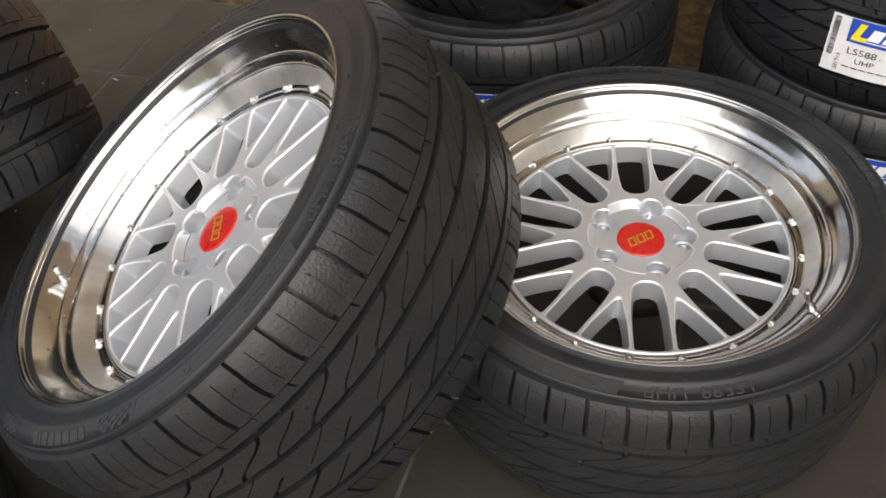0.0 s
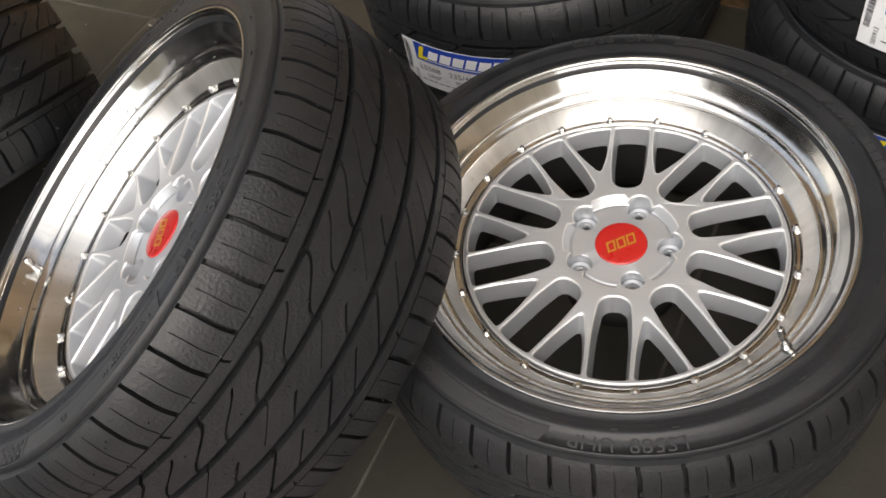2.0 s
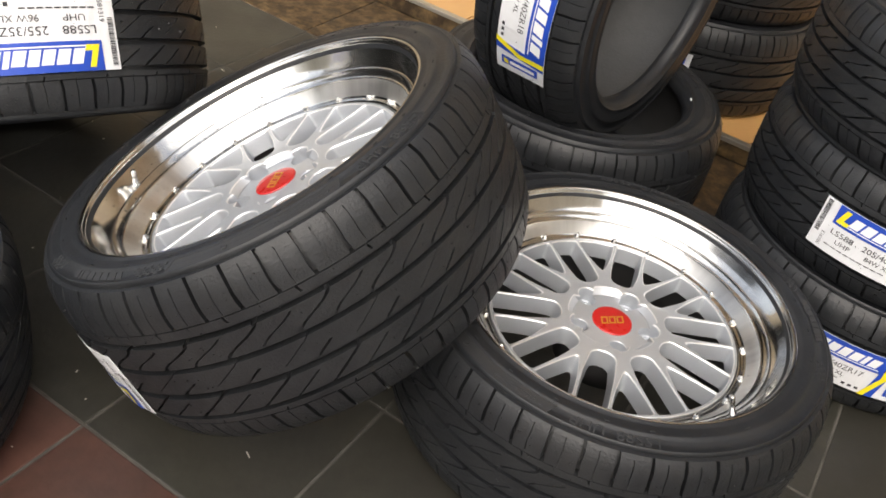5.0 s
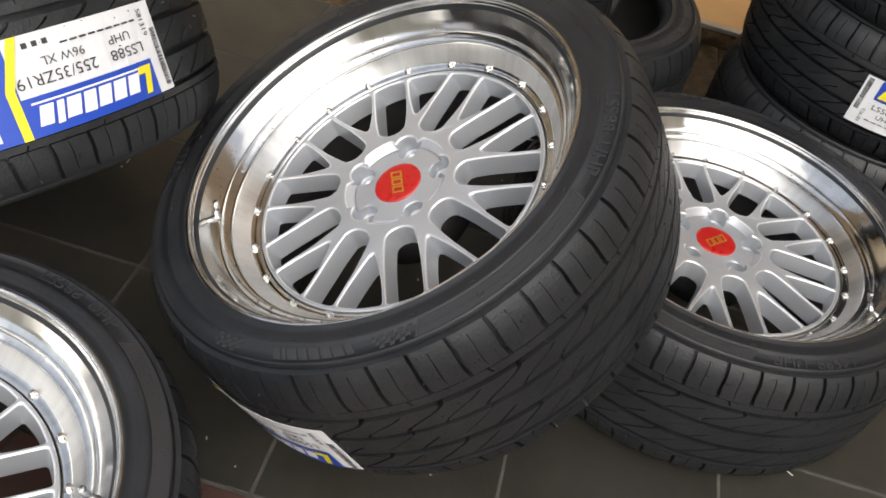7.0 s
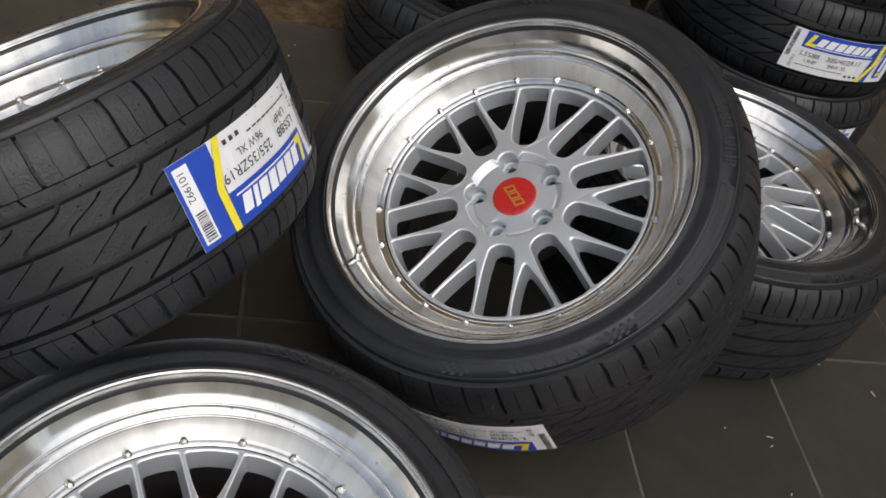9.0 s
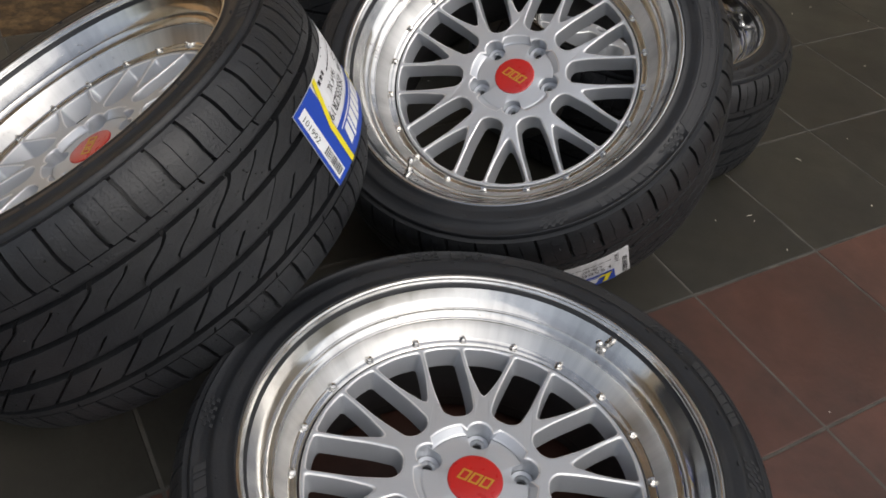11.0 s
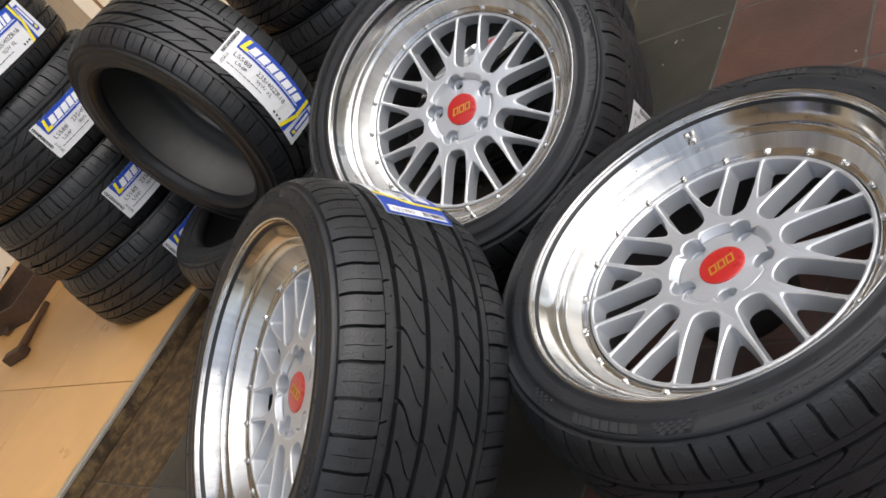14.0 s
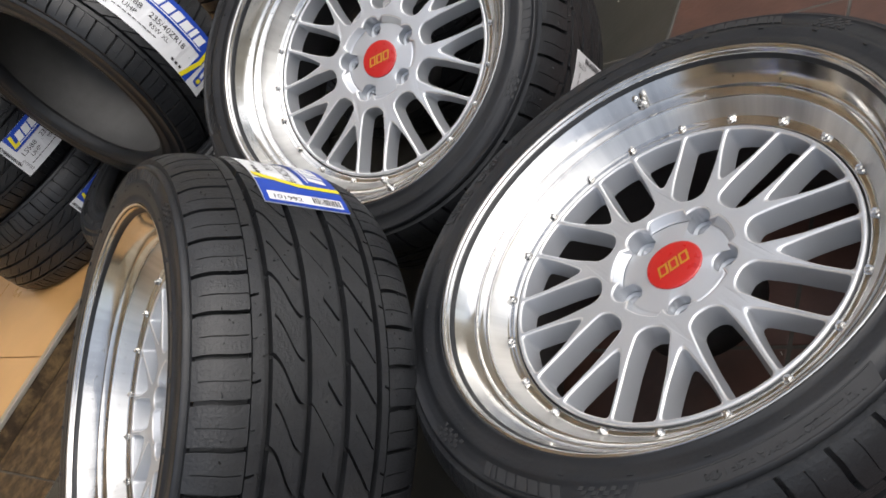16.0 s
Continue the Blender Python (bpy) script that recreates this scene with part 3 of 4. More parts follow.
def spoke_mesh():
    """The cast centre: ten forked spokes round a scalloped hub opening; the windows narrow towards the back."""
    windows = []
    for i in range(10):
        y, d = i * 36, 1.15
        windows.append(([polar(0.1105, y), polar(0.150, y + 7.1), polar(0.1885, y + 10.4 - d), polar(0.1895, y), polar(0.1885, y - 10.4 + d), polar(0.150, y - 7.1)], (0.012, 0.03, 0.006, 0.01, 0.006, 0.03)))
        ca, sa = math.cos(radians(y + 18)), math.sin(radians(y + 18))
        half = [(0.0828, 0.008), (0.0905, 0.0183), (0.125, 0.0224), (0.187, 0.0228)]
        side = half + [(0.1895, 0)] + [(x, -q) for x, q in reversed(half)]
        windows.append(([(x * ca - q * sa, x * sa + q * ca) for x, q in side], (0.008, 0.012, 0.03, 0.005, 0.01, 0.005, 0.03, 0.012, 0.008)))
    hub = []
    for i in range(5):
        a = i * 72
        x, y = polar(HUB_BOLTS, a)
        for k in range(13):
            b = radians(a - 84 + 14 * k)
            hub.append((x + 0.0150 * math.cos(b), y + 0.0150 * math.sin(b)))
        for k in range(1, 8):
            hub.append(polar(0.0695, a + 14 + 44 * k / 8))
    rim = [polar(0.1945, i * 3) for i in range(120)]

    def rings(levels):
        for points, radii in windows:
            yield [rounded(inset(points, d), radii) for d, z in levels]

    wall = SPOKE_LEVELS + [(0.0010, -0.010), (0.0022, -0.019), (0.0040, -0.028)]
    deep = SPOKE_LEVELS + [(0.0, -0.010), (0.0, -0.019), (0.0, -0.028)]
    stacks = [(r, wall) for r in rings(wall)]
    stacks.append(([inset(hub, d) for d, z in deep], deep))
    stacks.append(([inset(rim, -d) for d, z in deep], deep))
    verts, faces, bright = [], [], set()
    for loops, levels in stacks:
        n, base = len(loops[0]), len(verts)
        for loop, (d, z) in zip(loops, levels):
            verts += [(x, y, z) for x, y in loop]
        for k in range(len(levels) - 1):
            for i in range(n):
                # These bevel rows take the painted highlight.
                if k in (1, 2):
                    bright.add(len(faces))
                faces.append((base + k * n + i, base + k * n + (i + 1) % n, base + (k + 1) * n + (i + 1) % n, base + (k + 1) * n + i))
    walls = len(faces)
    for level, z in ((0, 0.0), (len(wall) - 1, -0.028)):
        c = bpy.data.curves.new("spokes", "CURVE")
        c.dimensions, c.fill_mode = "2D", "BOTH"
        for loops, levels in stacks:
            s = c.splines.new("POLY")
            s.points.add(len(loops[level]) - 1)
            for p, q in zip(s.points, loops[level]):
                p.co = (q[0], q[1], 0, 1)
            s.use_cyclic_u = True
        cv, cf = from_curve(c)
        base = len(verts)
        seen = set()
        for face in cf:
            if frozenset(face) not in seen:
                seen.add(frozenset(face))
                up = (Vector(cv[face[1]]) - Vector(cv[face[0]])).cross(Vector(cv[face[2]]) - Vector(cv[face[0]])).z > 0
                faces.append(tuple(base + q for q in (face if up == (level == 0) else reversed(face))))
        verts += [(x, y, z) for x, y, q in cv]
    out = [(x, y, z + SPOKE_TOP + 0.0032 * smoothstep((0.165 - math.hypot(x, y)) / 0.08)) for x, y, z in verts]
    me = mesh_of("spokes", out, faces, SILVER)
    me.materials.append(EDGE_GLINT)
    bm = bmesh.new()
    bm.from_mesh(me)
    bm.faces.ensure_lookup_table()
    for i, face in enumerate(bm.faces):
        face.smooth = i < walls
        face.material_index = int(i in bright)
    bmesh.ops.recalc_face_normals(bm, faces=bm.faces[:walls])
    ring = max(bm.faces[:walls], key=lambda q: q.calc_center_median().xy.length)
    if ring.normal.xy.dot(ring.calc_center_median().xy) < 0:
        bmesh.ops.reverse_faces(bm, faces=bm.faces[:walls])
    bm.to_mesh(me)
    bm.free()
    return me


HUB_BOLTS = 0.0575
SPOKES = spoke_mesh()


def dish_mesh():
    """The recessed hub face: a sloping ring cut by five bolt pockets, and the floor inside it."""
    floor_z, top_z, pocket = -0.0775, -0.0695, 0.0146

    def half(r):
        return math.acos(min((r * r + HUB_BOLTS ** 2 - pocket ** 2) / (2 * r * HUB_BOLTS), 1.0))

    verts, faces = [], []
    rows = ((0.0705, top_z + 0.0005), (0.0690, top_z), (0.0655, -0.0735), (0.0632, -0.0762), (0.0612, floor_z))
    n = 16
    for i in range(5):
        a, base = radians(i * 72), len(verts)
        for r, z in rows:
            h = half(r)
            for k in range(n + 1):
                b = a + h + (radians(72) - 2 * h) * k / n
                verts.append((r * math.cos(b), r * math.sin(b), z))
        for q in range(len(rows) - 1):
            for k in range(n):
                o = base + q * (n + 1) + k
                faces.append((o, o + 1, o + n + 2, o + n + 1))
        for k in (0, n):
            o = len(verts)
            for q in range(len(rows)):
                x, y, z = verts[base + q * (n + 1) + k]
                verts += [(x, y, z), (x, y, -0.104)]
            faces += [(o + 2 * q, o + 2 * q + 1, o + 2 * q + 3, o + 2 * q + 2) for q in range(len(rows) - 1)]
    edge = []
    for i in range(5):
        a, h = radians(i * 72), half(0.0612)
        x, y = HUB_BOLTS * math.cos(a), HUB_BOLTS * math.sin(a)
        p, q = (0.0612 * math.cos(a - h) - x, 0.0612 * math.sin(a - h) - y), (0.0612 * math.cos(a + h) - x, 0.0612 * math.sin(a + h) - y)
        b0 = math.atan2(p[1], p[0])
        b1 = math.atan2(q[1], q[0])
        while b1 > b0:
            b1 -= 2 * math.pi
        edge += [(x + pocket * math.cos(b0 + (b1 - b0) * k / 18), y + pocket * math.sin(b0 + (b1 - b0) * k / 18)) for k in range(19)]
        edge += [polar(0.0612, i * 72 + math.degrees(h) + (72 - 2 * math.degrees(h)) * k / 12) for k in range(1, 12)]
    base, m = len(verts), len(edge)
    for x, y in edge:
        r = math.hypot(x, y)
        verts += [(x * 0.030 / r, y * 0.030 / r, floor_z + 0.0018), (x * 0.96, y * 0.96, floor_z + 0.0002), (x, y, floor_z - 0.0008), (x, y, -0.104)]
    for k in range(m):
        o, e = base + 4 * k, base + 4 * ((k + 1) % m)
        faces += [(o + q, o + q + 1, e + q + 1, e + q) for q in range(3)]
    me = mesh_of("hub_face", verts, faces, SILVER)
    bm = bmesh.new()
    bm.from_mesh(me)
    bmesh.ops.remove_doubles(bm, verts=bm.verts[:], dist=0.00002)
    bmesh.ops.recalc_face_normals(bm, faces=bm.faces[:])
    bm.to_mesh(me)
    bm.free()
    return me


HUB_FACE = dish_mesh()
# Its near-black colour paints the shade seen behind the hub through the windows.
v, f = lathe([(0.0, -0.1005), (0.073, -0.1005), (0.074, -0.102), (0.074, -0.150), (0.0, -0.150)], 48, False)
HUB_PAD = mesh_of("hub_pad", v, f, SHADED_METAL, True)
v, f = lathe([(0.0, -0.0733), (0.022, -0.0735), (0.0295, -0.0738), (0.0312, -0.0742), (0.0315, -0.0750), (0.0318, -0.086), (0.0, -0.086)], 64, False)
CAP = mesh_of("centre_cap", v, f, CAP_RED, True)
v, f = lathe([(0.0060, -0.1045), (0.0060, -0.0960), (0.0082, -0.0935), (0.0088, -0.0915), (0.0138, -0.0910), (0.0139, -0.1045)], 24)
SEAT = mesh_of("bolt_seat", v, f, SILVER)
v, f = lathe([(0.2455, -0.250), (0.2600, -0.254), (0.2625, -0.259), (0.2610, -0.264), (0.2560, -0.2655), (0.2490, -0.262), (0.2440, -0.255)], 120)
BACK_FLANGE = mesh_of("inner_flange", v, f, CHROME, True)


def emblem_mesh():
    """One slanted gold frame."""
    bm = bmesh.new()
    for x0, y0, x1, y1 in ((-0.0056, -0.0074, -0.0032, 0.0074), (0.0032, -0.0074, 0.0056, 0.0074), (-0.0032, -0.0074, 0.0032, -0.0052), (-0.0032, 0.0052, 0.0032, 0.0074)):
        q = [bm.verts.new((x + 0.25 * y, y, z)) for z in (-0.0729, -0.0736) for x, y in ((x0, y0), (x1, y0), (x1, y1), (x0, y1))]
        bm.faces.new(q[:4])
        for k in range(4):
            bm.faces.new((q[k], q[4 + k], q[4 + (k + 1) % 4], q[(k + 1) % 4]))
    return mesh_bm("emblem_block", bm, GOLD)


EMBLEM = emblem_mesh()


def rim_bolt():
    bm = bmesh.new()
    for n, r0, r1, z0, z1 in ((14, 0.0043, 0.0041, 0.0, 0.0011), (6, 0.0034, 0.0033, 0.0011, 0.0038), (6, 0.0033, 0.0024, 0.0038, 0.0045), (8, 0.0018, 0.0015, 0.0045, 0.0060)):
        bmesh.ops.create_cone(bm, cap_ends=True, segments=n, radius1=r0, radius2=r1, depth=z1 - z0, matrix=Matrix.Translation((0, 0, (z0 + z1) / 2)))
    return mesh_bm("rim_bolt", bm, STEEL)


RIM_BOLT = rim_bolt()


def valve_mesh():
    v, f = lathe([(0.0, 0.0), (0.0075, 0.0), (0.0075, 0.003), (0.0050, 0.004), (0.0050, 0.012), (0.0042, 0.013), (0.0042, 0.019), (0.0052, 0.0195), (0.0052, 0.032), (0.0045, 0.0335), (0.0, 0.034)], 16, False)
    return mesh_of("valve", v, f, STEEL, True)


VALVE = valve_mesh()


def wheel(centre, normal, phase, valve, cap_turn, deep, label):
    """A polished multi-piece wheel with its tyre; origin in the middle of the outer flange, z out of the face."""
    ob = new("wheel")
    q = Vector((0, 0, 1)).rotation_difference(Vector(normal).normalized())
    ob.matrix_basis = Matrix.Translation(centre) @ q.to_matrix().to_4x4()
    tagged(ob, label, "wheel", "wheels with tyres")
    tyre = TYRE19.build(ob, pose(0, 0, -0.1295)) if deep else TYRE19N.build(ob, pose(0, 0, -0.1175))
    rise = -0.0020 if deep else 0.0095
    lip = child("lip", LIP_DEEP if deep else LIP_SHALLOW, ob, "mirror-polished stepped aluminium lip")
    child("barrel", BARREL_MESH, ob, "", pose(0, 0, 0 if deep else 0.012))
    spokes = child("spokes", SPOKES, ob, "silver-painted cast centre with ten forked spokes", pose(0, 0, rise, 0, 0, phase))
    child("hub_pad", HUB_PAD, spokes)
    child("hub_face", HUB_FACE, spokes)
    child("inner_flange", BACK_FLANGE, ob, "", pose(0, 0, 0 if deep else 0.024))
    for i in range(5):
        child("bolt_seat", SEAT, spokes, "", pose(*polar(HUB_BOLTS, i * 72), 0))
    cap = child("centre_cap", CAP, ob, "glossy red centre cap with gold marks", pose(0, 0, rise))
    for k in (-1, 0, 1):
        child("emblem_block", EMBLEM, cap, "", pose(0, 0, 0, 0, 0, cap_turn) @ pose(0.0130 * k, 0, 0))
    for i in range(20):
        a = phase + (i // 2) * 36 + (9.3 if i % 2 else -9.3)
        child("rim_bolt", RIM_BOLT, lip, "", pose(*polar(0.2026, a), -0.0717 if deep else -0.0618) @ Matrix.Scale(1.25, 4))
    va = radians(valve)
    m = Matrix.Translation((0.2345 * math.cos(va), 0.2345 * math.sin(va), -0.0325 if deep else -0.0285)) @ Matrix.Rotation(va, 4, "Z") @ Matrix.Rotation(radians(-28), 4, "Y") @ Matrix.Scale(0.82, 4)
    child("valve", VALVE, lip, "chrome valve stem with cap", m)
    return ob, tyre


A, tyre_a = wheel((-0.663, 0.675, 0.372), (-0.490, -0.241, 0.838), 18, -163, 110, True, "polished wheel with low tyre leaning on its neighbour")
B, tyre_b = wheel((-0.155, 0.940, 0.240), (0.000, 0.000, 1.000), 14.5, -25, 45, False, "polished wheel with low tyre lying flat on tiles")
C, tyre_c = wheel((-1.000, 0.145, 0.246), (0.000, 0.000, 1.000), 55, 19, -50, False, "polished wheel with low tyre lying flat on red tiles")
D, tyre_d = wheel((-1.300, 0.744, 0.374), (-0.453, 0.257, 0.854), 72, 168, 60, True, "polished wheel with labelled low tyre, tilted steeply")
tread_label(tyre_d, TYRE19, -5.5, 0.0355, -1, "255/35ZR19", "96W XL", "581319", "101992", long=0.247, high=0.106)
tread_label(tyre_a, TYRE19, -92.5, 0.0335, -1, "255/35ZR19", "96W XL", "581319", "101992", long=0.247, high=0.104)

for tyre, kind, turn in ((tyre_a, TYRE19, 0), (tyre_b, TYRE19N, -63.5), (tyre_c, TYRE19N, -103.5), (tyre_d, TYRE19, 62)):
    side_marks(tyre, kind, turn)
side_words(tyre_c, TYRE19N, "DOT  HPYA PLSF 1018", 0.0085, 0.2900, -146, 1.2)

# ---- floor ----
PITCH, X0, Y0 = 0.304, -0.384, 0.392


def floor_tile(mat):
    bm = box(-0.1497, -0.1497, -0.02, 0.1497, 0.1497, 0.0, 0.0018)
    return mesh_bm("floor_tile", bm, mat)


ground = new("floor", mesh_bm("floor", box(-9, -9, -0.12, 9, 1.932, -0.0009), GROUT))
tagged(ground, "dark worn grey and red tile floor with narrow joints", "floor", kind="structure")
raised = new("floor_raised", mesh_bm("floor_raised", box(-6, 1.957, -0.12, 6, 4.2, 0.044), GROUT))
tagged(raised, "raised shop floor of glossy beige tiles", "floor", kind="structure")
edge_me = mesh_bm("edge_strip", box(-3.0, 1.934, 0.040, 3.0, 1.957, 0.0515, 0.002), ALUMINIUM)
riser = new("trim_riser", mesh_bm("trim_riser", box(-3.0, 1.937, 0.0, 3.0, 1.957, 0.0398), MARBLE))
tagged(riser, "low brown stone riser under the metal strip", "trim", kind="structure")
edge = new("trim_step", edge_me)
tagged(edge, "worn aluminium strip edging the raised floor", "trim", kind="structure")

# ---- loose tyres ----
def loose(kind, m, label, group=""):
    ob = new("loose_tyre")
    ob.matrix_basis = m
    tagged(ob, label, "tyre", group)
    kind.build(ob)
    return ob


E = loose(TYRE18, pose(-0.515, 1.545, 0.120, 0, 0, 40), "black loose tyre lying flat with blue label")
side_marks(E.children[0], TYRE18, 20)
tread_label(E, TYRE18, -150, -0.060, 1, "235/40ZR18", "95W XL", "582316", long=0.265, high=0.092)
mark = side_bars(E, 0.2385, 0.0065, -15, 3.4, 3, 0.1180, PAPER)
mark["label"] = "small white paper mark"
L = loose(TYRE18, pose(-0.50, 1.525, 0.478, 0, 90, -7), "black loose tyre standing on edge in another")
tread_label(L, TYRE18, -113, -0.042, 1, "235/40ZR18", "95W XL", "582316", long=0.278, high=0.104)
for i, (x, y, r) in enumerate(((0.16, 1.52, 10), (0.165, 1.525, 60), (0.17, 1.51, 130))):
    g = loose(TYRE17, pose(x, y, 0.106 + 0.2125 * i, 0, 0, r), "black loose tyre in a stack beside the wheels", "tyres stacked on the dark floor")
    if i < 2:
        tread_label(g, TYRE17, (-110, -116)[i] - r, -0.049, 1, "205/40ZR17", "84W XL", "581913", long=0.24, high=0.088)
for i, (x, y, r) in enumerate(((-0.488, 2.245, 0), (-0.502, 2.262, 50), (-0.492, 2.257, 100), (-0.525, 2.25, 20))):
    g = loose(TYRE18, pose(x, y, 0.050 + 0.12 + 0.2405 * i, 0, 0, r), "black loose tyre in a stack on beige tiles", "tyres stacked on the beige floor")
    tread_label(g, TYRE18, (-119, -116, -118, -113)[i] - r, (-0.066, -0.082, -0.073, -0.062)[i], 1, "235/40ZR18", "95W XL", "583610", long=0.268, high=0.107)
# ---- walls and ceiling ----
def slab(name, dims, mat, label, category):
    return tagged(new(name, mesh_bm(name, box(*dims), mat)), label, category, kind="structure")


slab("wall_back", (-6, 4.2, -0.12, 6, 4.35, 3.2), WALL, "cream painted shop wall", "wall")
# Unseen pale ground, added to bounce light onto the lips and treads.
slab("pavement", (-80, -80, -0.0014, 80, -1.44, 0.001), BOUNCE_GROUND, "unseen pale ground added before the shop to bounce light", "pavement")
# Unseen wall, added to hide the low sky from the lips' reflections.
slab("wall_front", (-14, -9.2, -0.12, 14, -9.0, 3.4), WALL, "unseen cream wall added in front to dim low reflections", "wall")
# Unseen side wall, added to block the eastern sky and darken reflections.
slab("wall_porch", (2.6, -1.44, -0.12, 2.75, 1.93, 3.2), WALL, "unseen cream wall added to darken the east reflections", "wall")
slab("wall_east", (6, 1.9, -0.12, 6.15, 4.35, 3.2), WALL, "cream painted shop wall", "wall")
slab("wall_west", (-6.15, 1.9, -0.12, -6, 4.35, 3.2), WALL, "cream painted shop wall", "wall")
# Unseen ceiling, added; its front edge sets how much sky reaches the stacks.
slab("ceiling", (-6.15, 1.45, 3.2, 6.15, 4.35, 3.35), CEILING, "unseen pale ceiling added over the shop to limit sky light", "ceiling")

door = new("door_1")
tagged(door, "brown timber door post with cream panel", "door", kind="structure")
for name, dims, mat in (("post", (0.40, 3.00, 0.055, 0.47, 3.09, 2.2), WALL), ("stop", (0.473, 3.02, 0.055, 0.50, 3.07, 2.2), WOOD), ("panel", (0.503, 3.03, 0.055, 1.40, 3.06, 2.2), WALL), ("kick_rail", (0.503, 3.018, 0.055, 1.40, 3.028, 0.20), WOOD)):
    child(name, mesh_bm(name, box(*dims, 0.003), mat), door)


def hammer():
    """A short club hammer lying on its side."""
    ob = new("hammer")
    ob.matrix_basis = pose(-0.74, 3.07, 0.050, 0, 0, 27)
    tagged(ob, "rusty hammer with dark wooden handle on beige tiles", "hammer")
    v, f = lathe([(0.0, -0.15), (0.011, -0.148), (0.0155, -0.12), (0.0145, -0.02), (0.0115, 0.06), (0.0125, 0.15), (0.0, 0.152)], 14, False)
    child("handle", mesh_of("handle", v, f, DARK_WOOD, True), ob, "", pose(0, 0, 0.018, 0, 90, 0))
    bm = box(-0.021, -0.05, 0.0, 0.021, 0.05, 0.042, 0.006)
    child("head", mesh_bm("head", bm, IRON), ob, "rusty iron head", pose(-0.145, 0, 0))
    return ob


hammer()


def rack():
    """A low tool tray with tools in it."""
    ob = new("tool_tray")
    ob.matrix_basis = pose(-0.50, 3.45, 0.050, 0, 0, 15)
    tagged(ob, "dark metal tool tray with mixed hand tools", "tray")
    for name, dims, mat in (("base", (-0.22, -0.16, 0.0, 0.22, 0.16, 0.012), IRON), ("side", (-0.22, -0.16, 0.012, 0.22, -0.148, 0.09), IRON), ("side", (-0.22, 0.148, 0.012, 0.22, 0.16, 0.09), IRON), ("end", (-0.22, -0.148, 0.012, -0.208, 0.148, 0.09), IRON), ("end", (0.208, -0.148, 0.012, 0.22, 0.148, 0.09), IRON)):
        child(name, mesh_bm(name, box(*dims, 0.002), mat), ob)
    return ob


rack()


def bar_tool(m, long, mat, tip, label):
    ob = new("hand_tool")
    ob.matrix_basis = m
    tagged(ob, label, "tool")
    v, f = lathe([(0.0, 0.0), (0.011, 0.002), (0.0125, 0.03), (0.0110, long * 0.55), (0.0, long * 0.56)], 12, False)
    child("grip", mesh_of("grip", v, f, mat, True), ob)
    v, f = lathe([(0.0, long * 0.55), (0.0085, long * 0.56), (0.0085, long * 0.98), (0.0, long)], 10, False)
    child("shaft", mesh_of("shaft", v, f, tip, True), ob)


bar_tool(pose(-0.78, 3.42, 0.155, 0, 84, 20), 0.34, GREEN, WHITE_PLASTIC, "green and white handled tool on the tray")
bar_tool(pose(-0.80, 3.50, 0.158, 0, 86, 8), 0.36, DARK_WOOD, IRON, "brown handled tool lying across the tray")
bar_tool(pose(-0.74, 3.34, 0.069, 0, 90, 30), 0.30, IRON, IRON, "rusty iron bar leaning by the tray")


# ---- water drops on the lips ----
def drops(owner, seed, a0, a1, count, deep=1.17):
    rnd = random.Random(seed)
    verts, faces = [], []
    for i in range(count):
        a = radians(rnd.uniform(a0, a1))
        k = rnd.choice((0, 0, 1, 2))
        r, z = ((0.2405, -0.0217), (0.2270, -0.0364), (0.2140, -0.0499))[k]
        step = rnd.uniform(-0.0060, 0.0060) if k != 1 else rnd.uniform(-0.003, 0.003)
        r, z = r + step, (z + step * (1.30, 0.84, 1.30)[k]) * deep
        size = rnd.choice((0.0006, 0.0009, 0.0013, 0.0021)) * rnd.uniform(0.8, 1.2)
        c = Vector((r * math.cos(a), r * math.sin(a), z))
        base = len(verts)
        for dz in (-0.5, 0.5):
            for j in range(6):
                b = j * math.pi / 3
                verts.append(c + Vector((math.cos(b) * 0.87, math.sin(b) * 0.87, dz)) * size)
        verts += [c + Vector((0, 0, -size)), c + Vector((0, 0, size))]
        for j in range(6):
            q = (j + 1) % 6
            faces += [(base + j, base + q, base + 6 + q, base + 6 + j), (base + 12, base + q, base + j), (base + 13, base + 6 + j, base + 6 + q)]
    ob = child("water_drops", mesh_of("water_drops", verts, faces, WATER, True), owner, "tiny clear water drops")
    tagged(ob, kind="stuff")


drops(A, 3, 130, 300, 340)
drops(A, 8, -60, 130, 110)
drops(D, 4, 60, 260, 300)
drops(C, 5, -180, 180, 60, 1.0)
drops(B, 6, -180, 180, 50, 1.0)


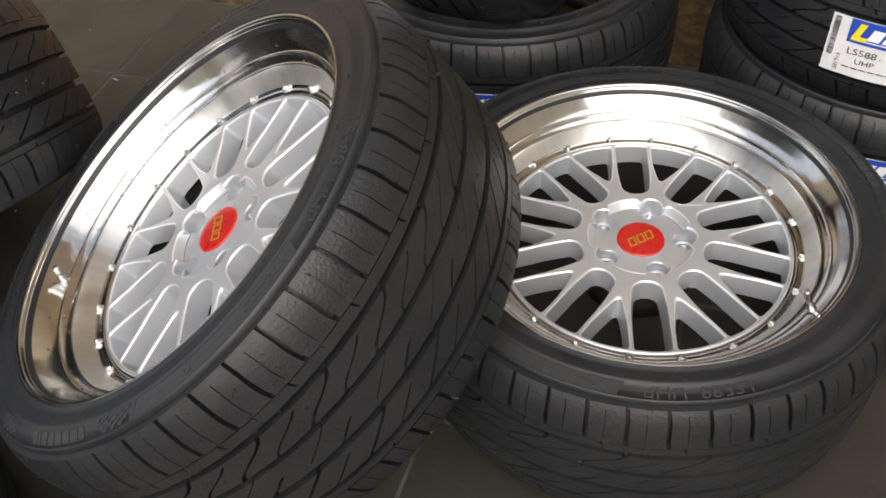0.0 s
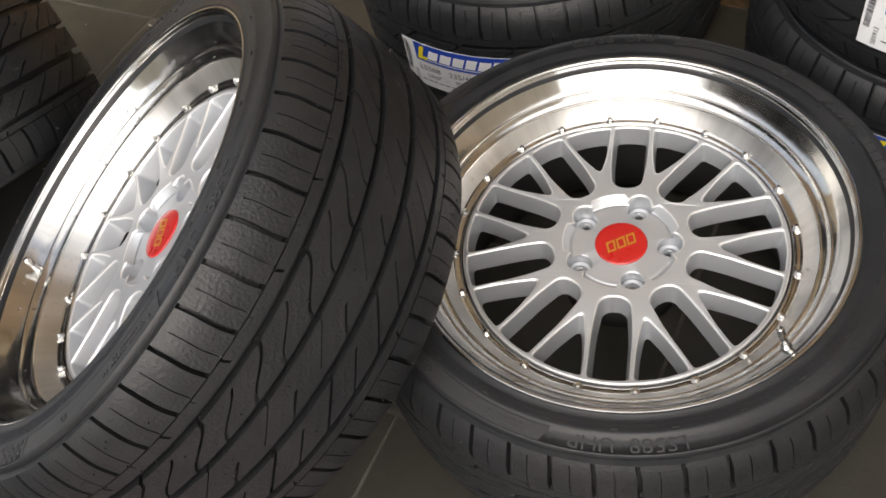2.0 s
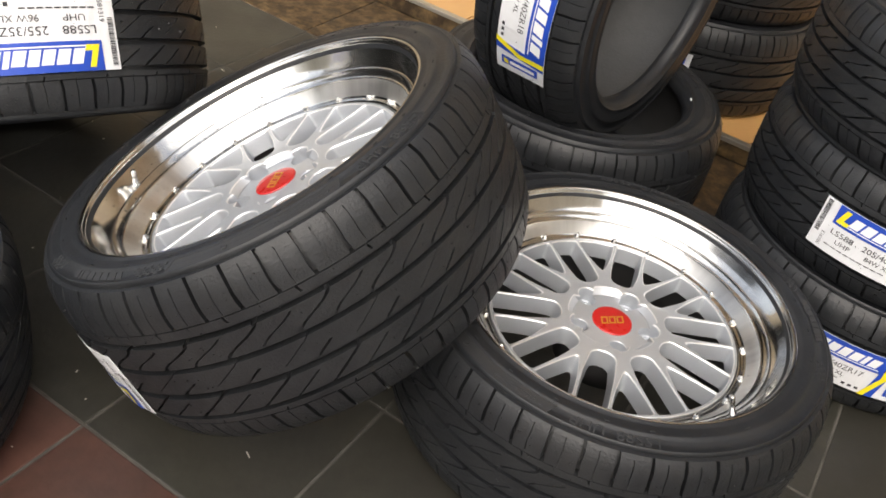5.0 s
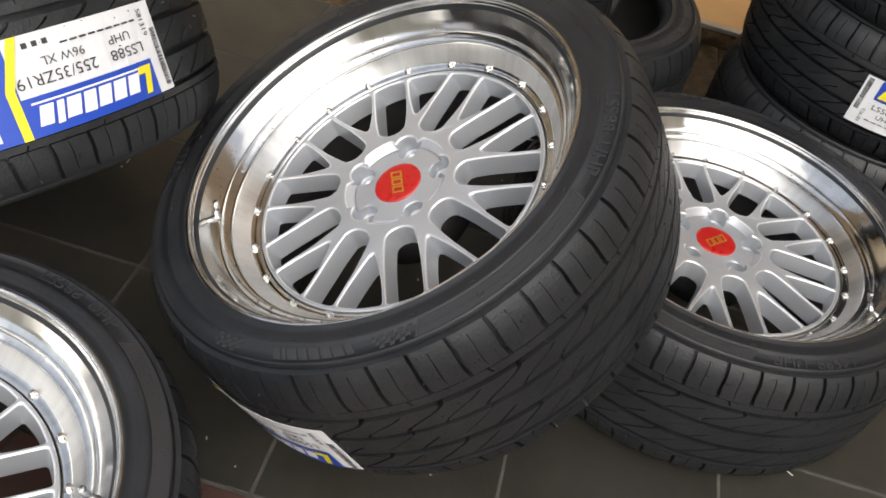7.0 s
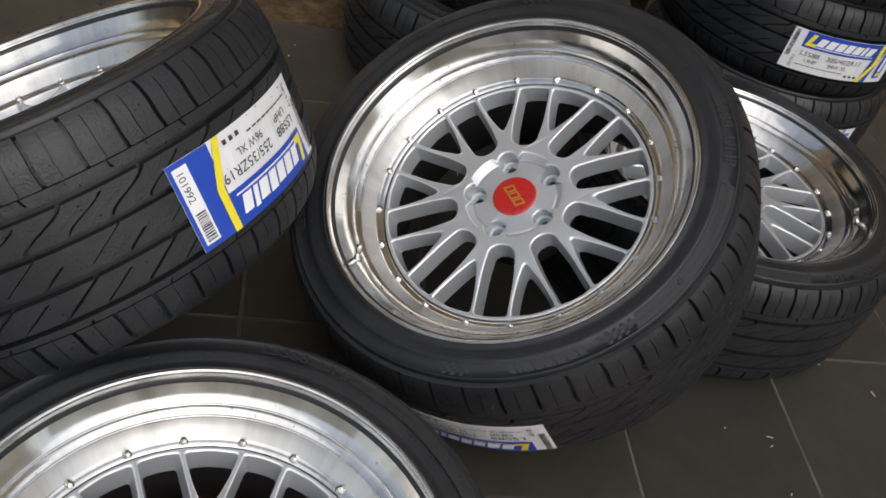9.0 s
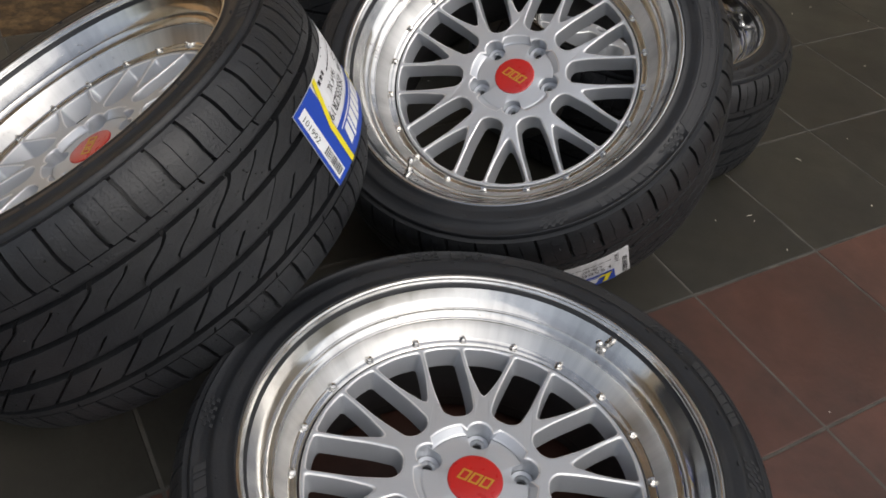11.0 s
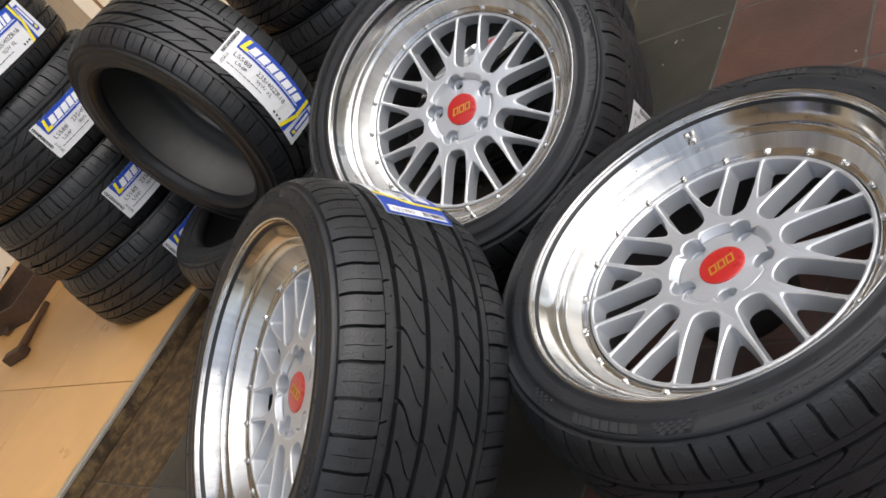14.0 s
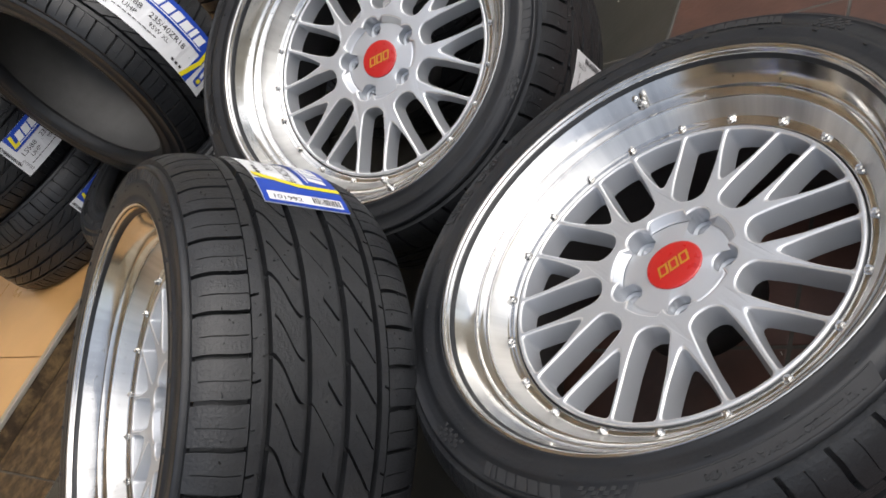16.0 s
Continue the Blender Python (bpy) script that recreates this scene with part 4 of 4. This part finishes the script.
# ---- litter on the floor ----
def litter():
    rnd = random.Random(11)
    verts, faces = [], []
    for i in range(240):
        x, y = rnd.uniform(-2.2, 1.6), rnd.uniform(-0.9, 1.6)
        a, long, wide = rnd.uniform(0, 6.28), rnd.choice((0.0012, 0.0016, 0.0024, 0.006)), rnd.uniform(0.0006, 0.0012)
        u, w = Vector((math.cos(a), math.sin(a), 0)) * long, Vector((-math.sin(a), math.cos(a), 0)) * wide
        c = Vector((x, y, 0.0022))
        base = len(verts)
        verts += [c - u - w, c + u - w * 0.6, c + u * 0.9 + w, c - u * 0.8 + w]
        verts += [p + Vector((0, 0, 0.0012)) for p in verts[base:base + 4]]
        faces += [(base + 4, base + 5, base + 6, base + 7)] + [(base + j, base + (j + 1) % 4, base + 4 + (j + 1) % 4, base + 4 + j) for j in range(4)]
    ob = new("floor_litter", mesh_of("floor_litter", verts, faces, WHITE_PLASTIC))
    tagged(ob, "pale crumbs and shreds scattered on the tiles", "litter", kind="stuff")


litter()

# ---- floor tiles ----
GREY_ME, RED_ME = floor_tile(TILE_GREY), floor_tile(TILE_RED)
for i in range(-12, 10):
    for j in range(-6, 4):
        child("floor_tile", GREY_ME if j >= 0 else RED_ME, ground, "", pose(X0 + PITCH * (i + 0.5), Y0 + PITCH * (j + 0.5), random.uniform(-0.0004, 0.0006), 0, 0, random.choice((0, 90, 180, 270))))
MARBLE_ME = mesh_bm("stone_slab", box(-0.303, -0.159, -0.02, 0.303, 0.159, 0.002, 0.002), MARBLE)
for i in range(-5, 6):
    child("stone_slab", MARBLE_ME, ground, "brown mottled stone slab", pose(X0 + 0.61 * i, 1.770, 0, 0, 0, random.choice((0, 180))))
BEIGE_ME = mesh_bm("beige_tile", box(-0.2985, -0.2985, -0.02, 0.2985, 0.2985, 0.0, 0.0015), BEIGE)
for i in range(-5, 7):
    for j in range(0, 4):
        child("beige_tile", BEIGE_ME, raised, "", pose(-1.015 + 0.6 * (i + 0.5), 1.958 + 0.6 * (j + 0.5), 0.050, 0, 0, random.choice((0, 90, 180, 270))))
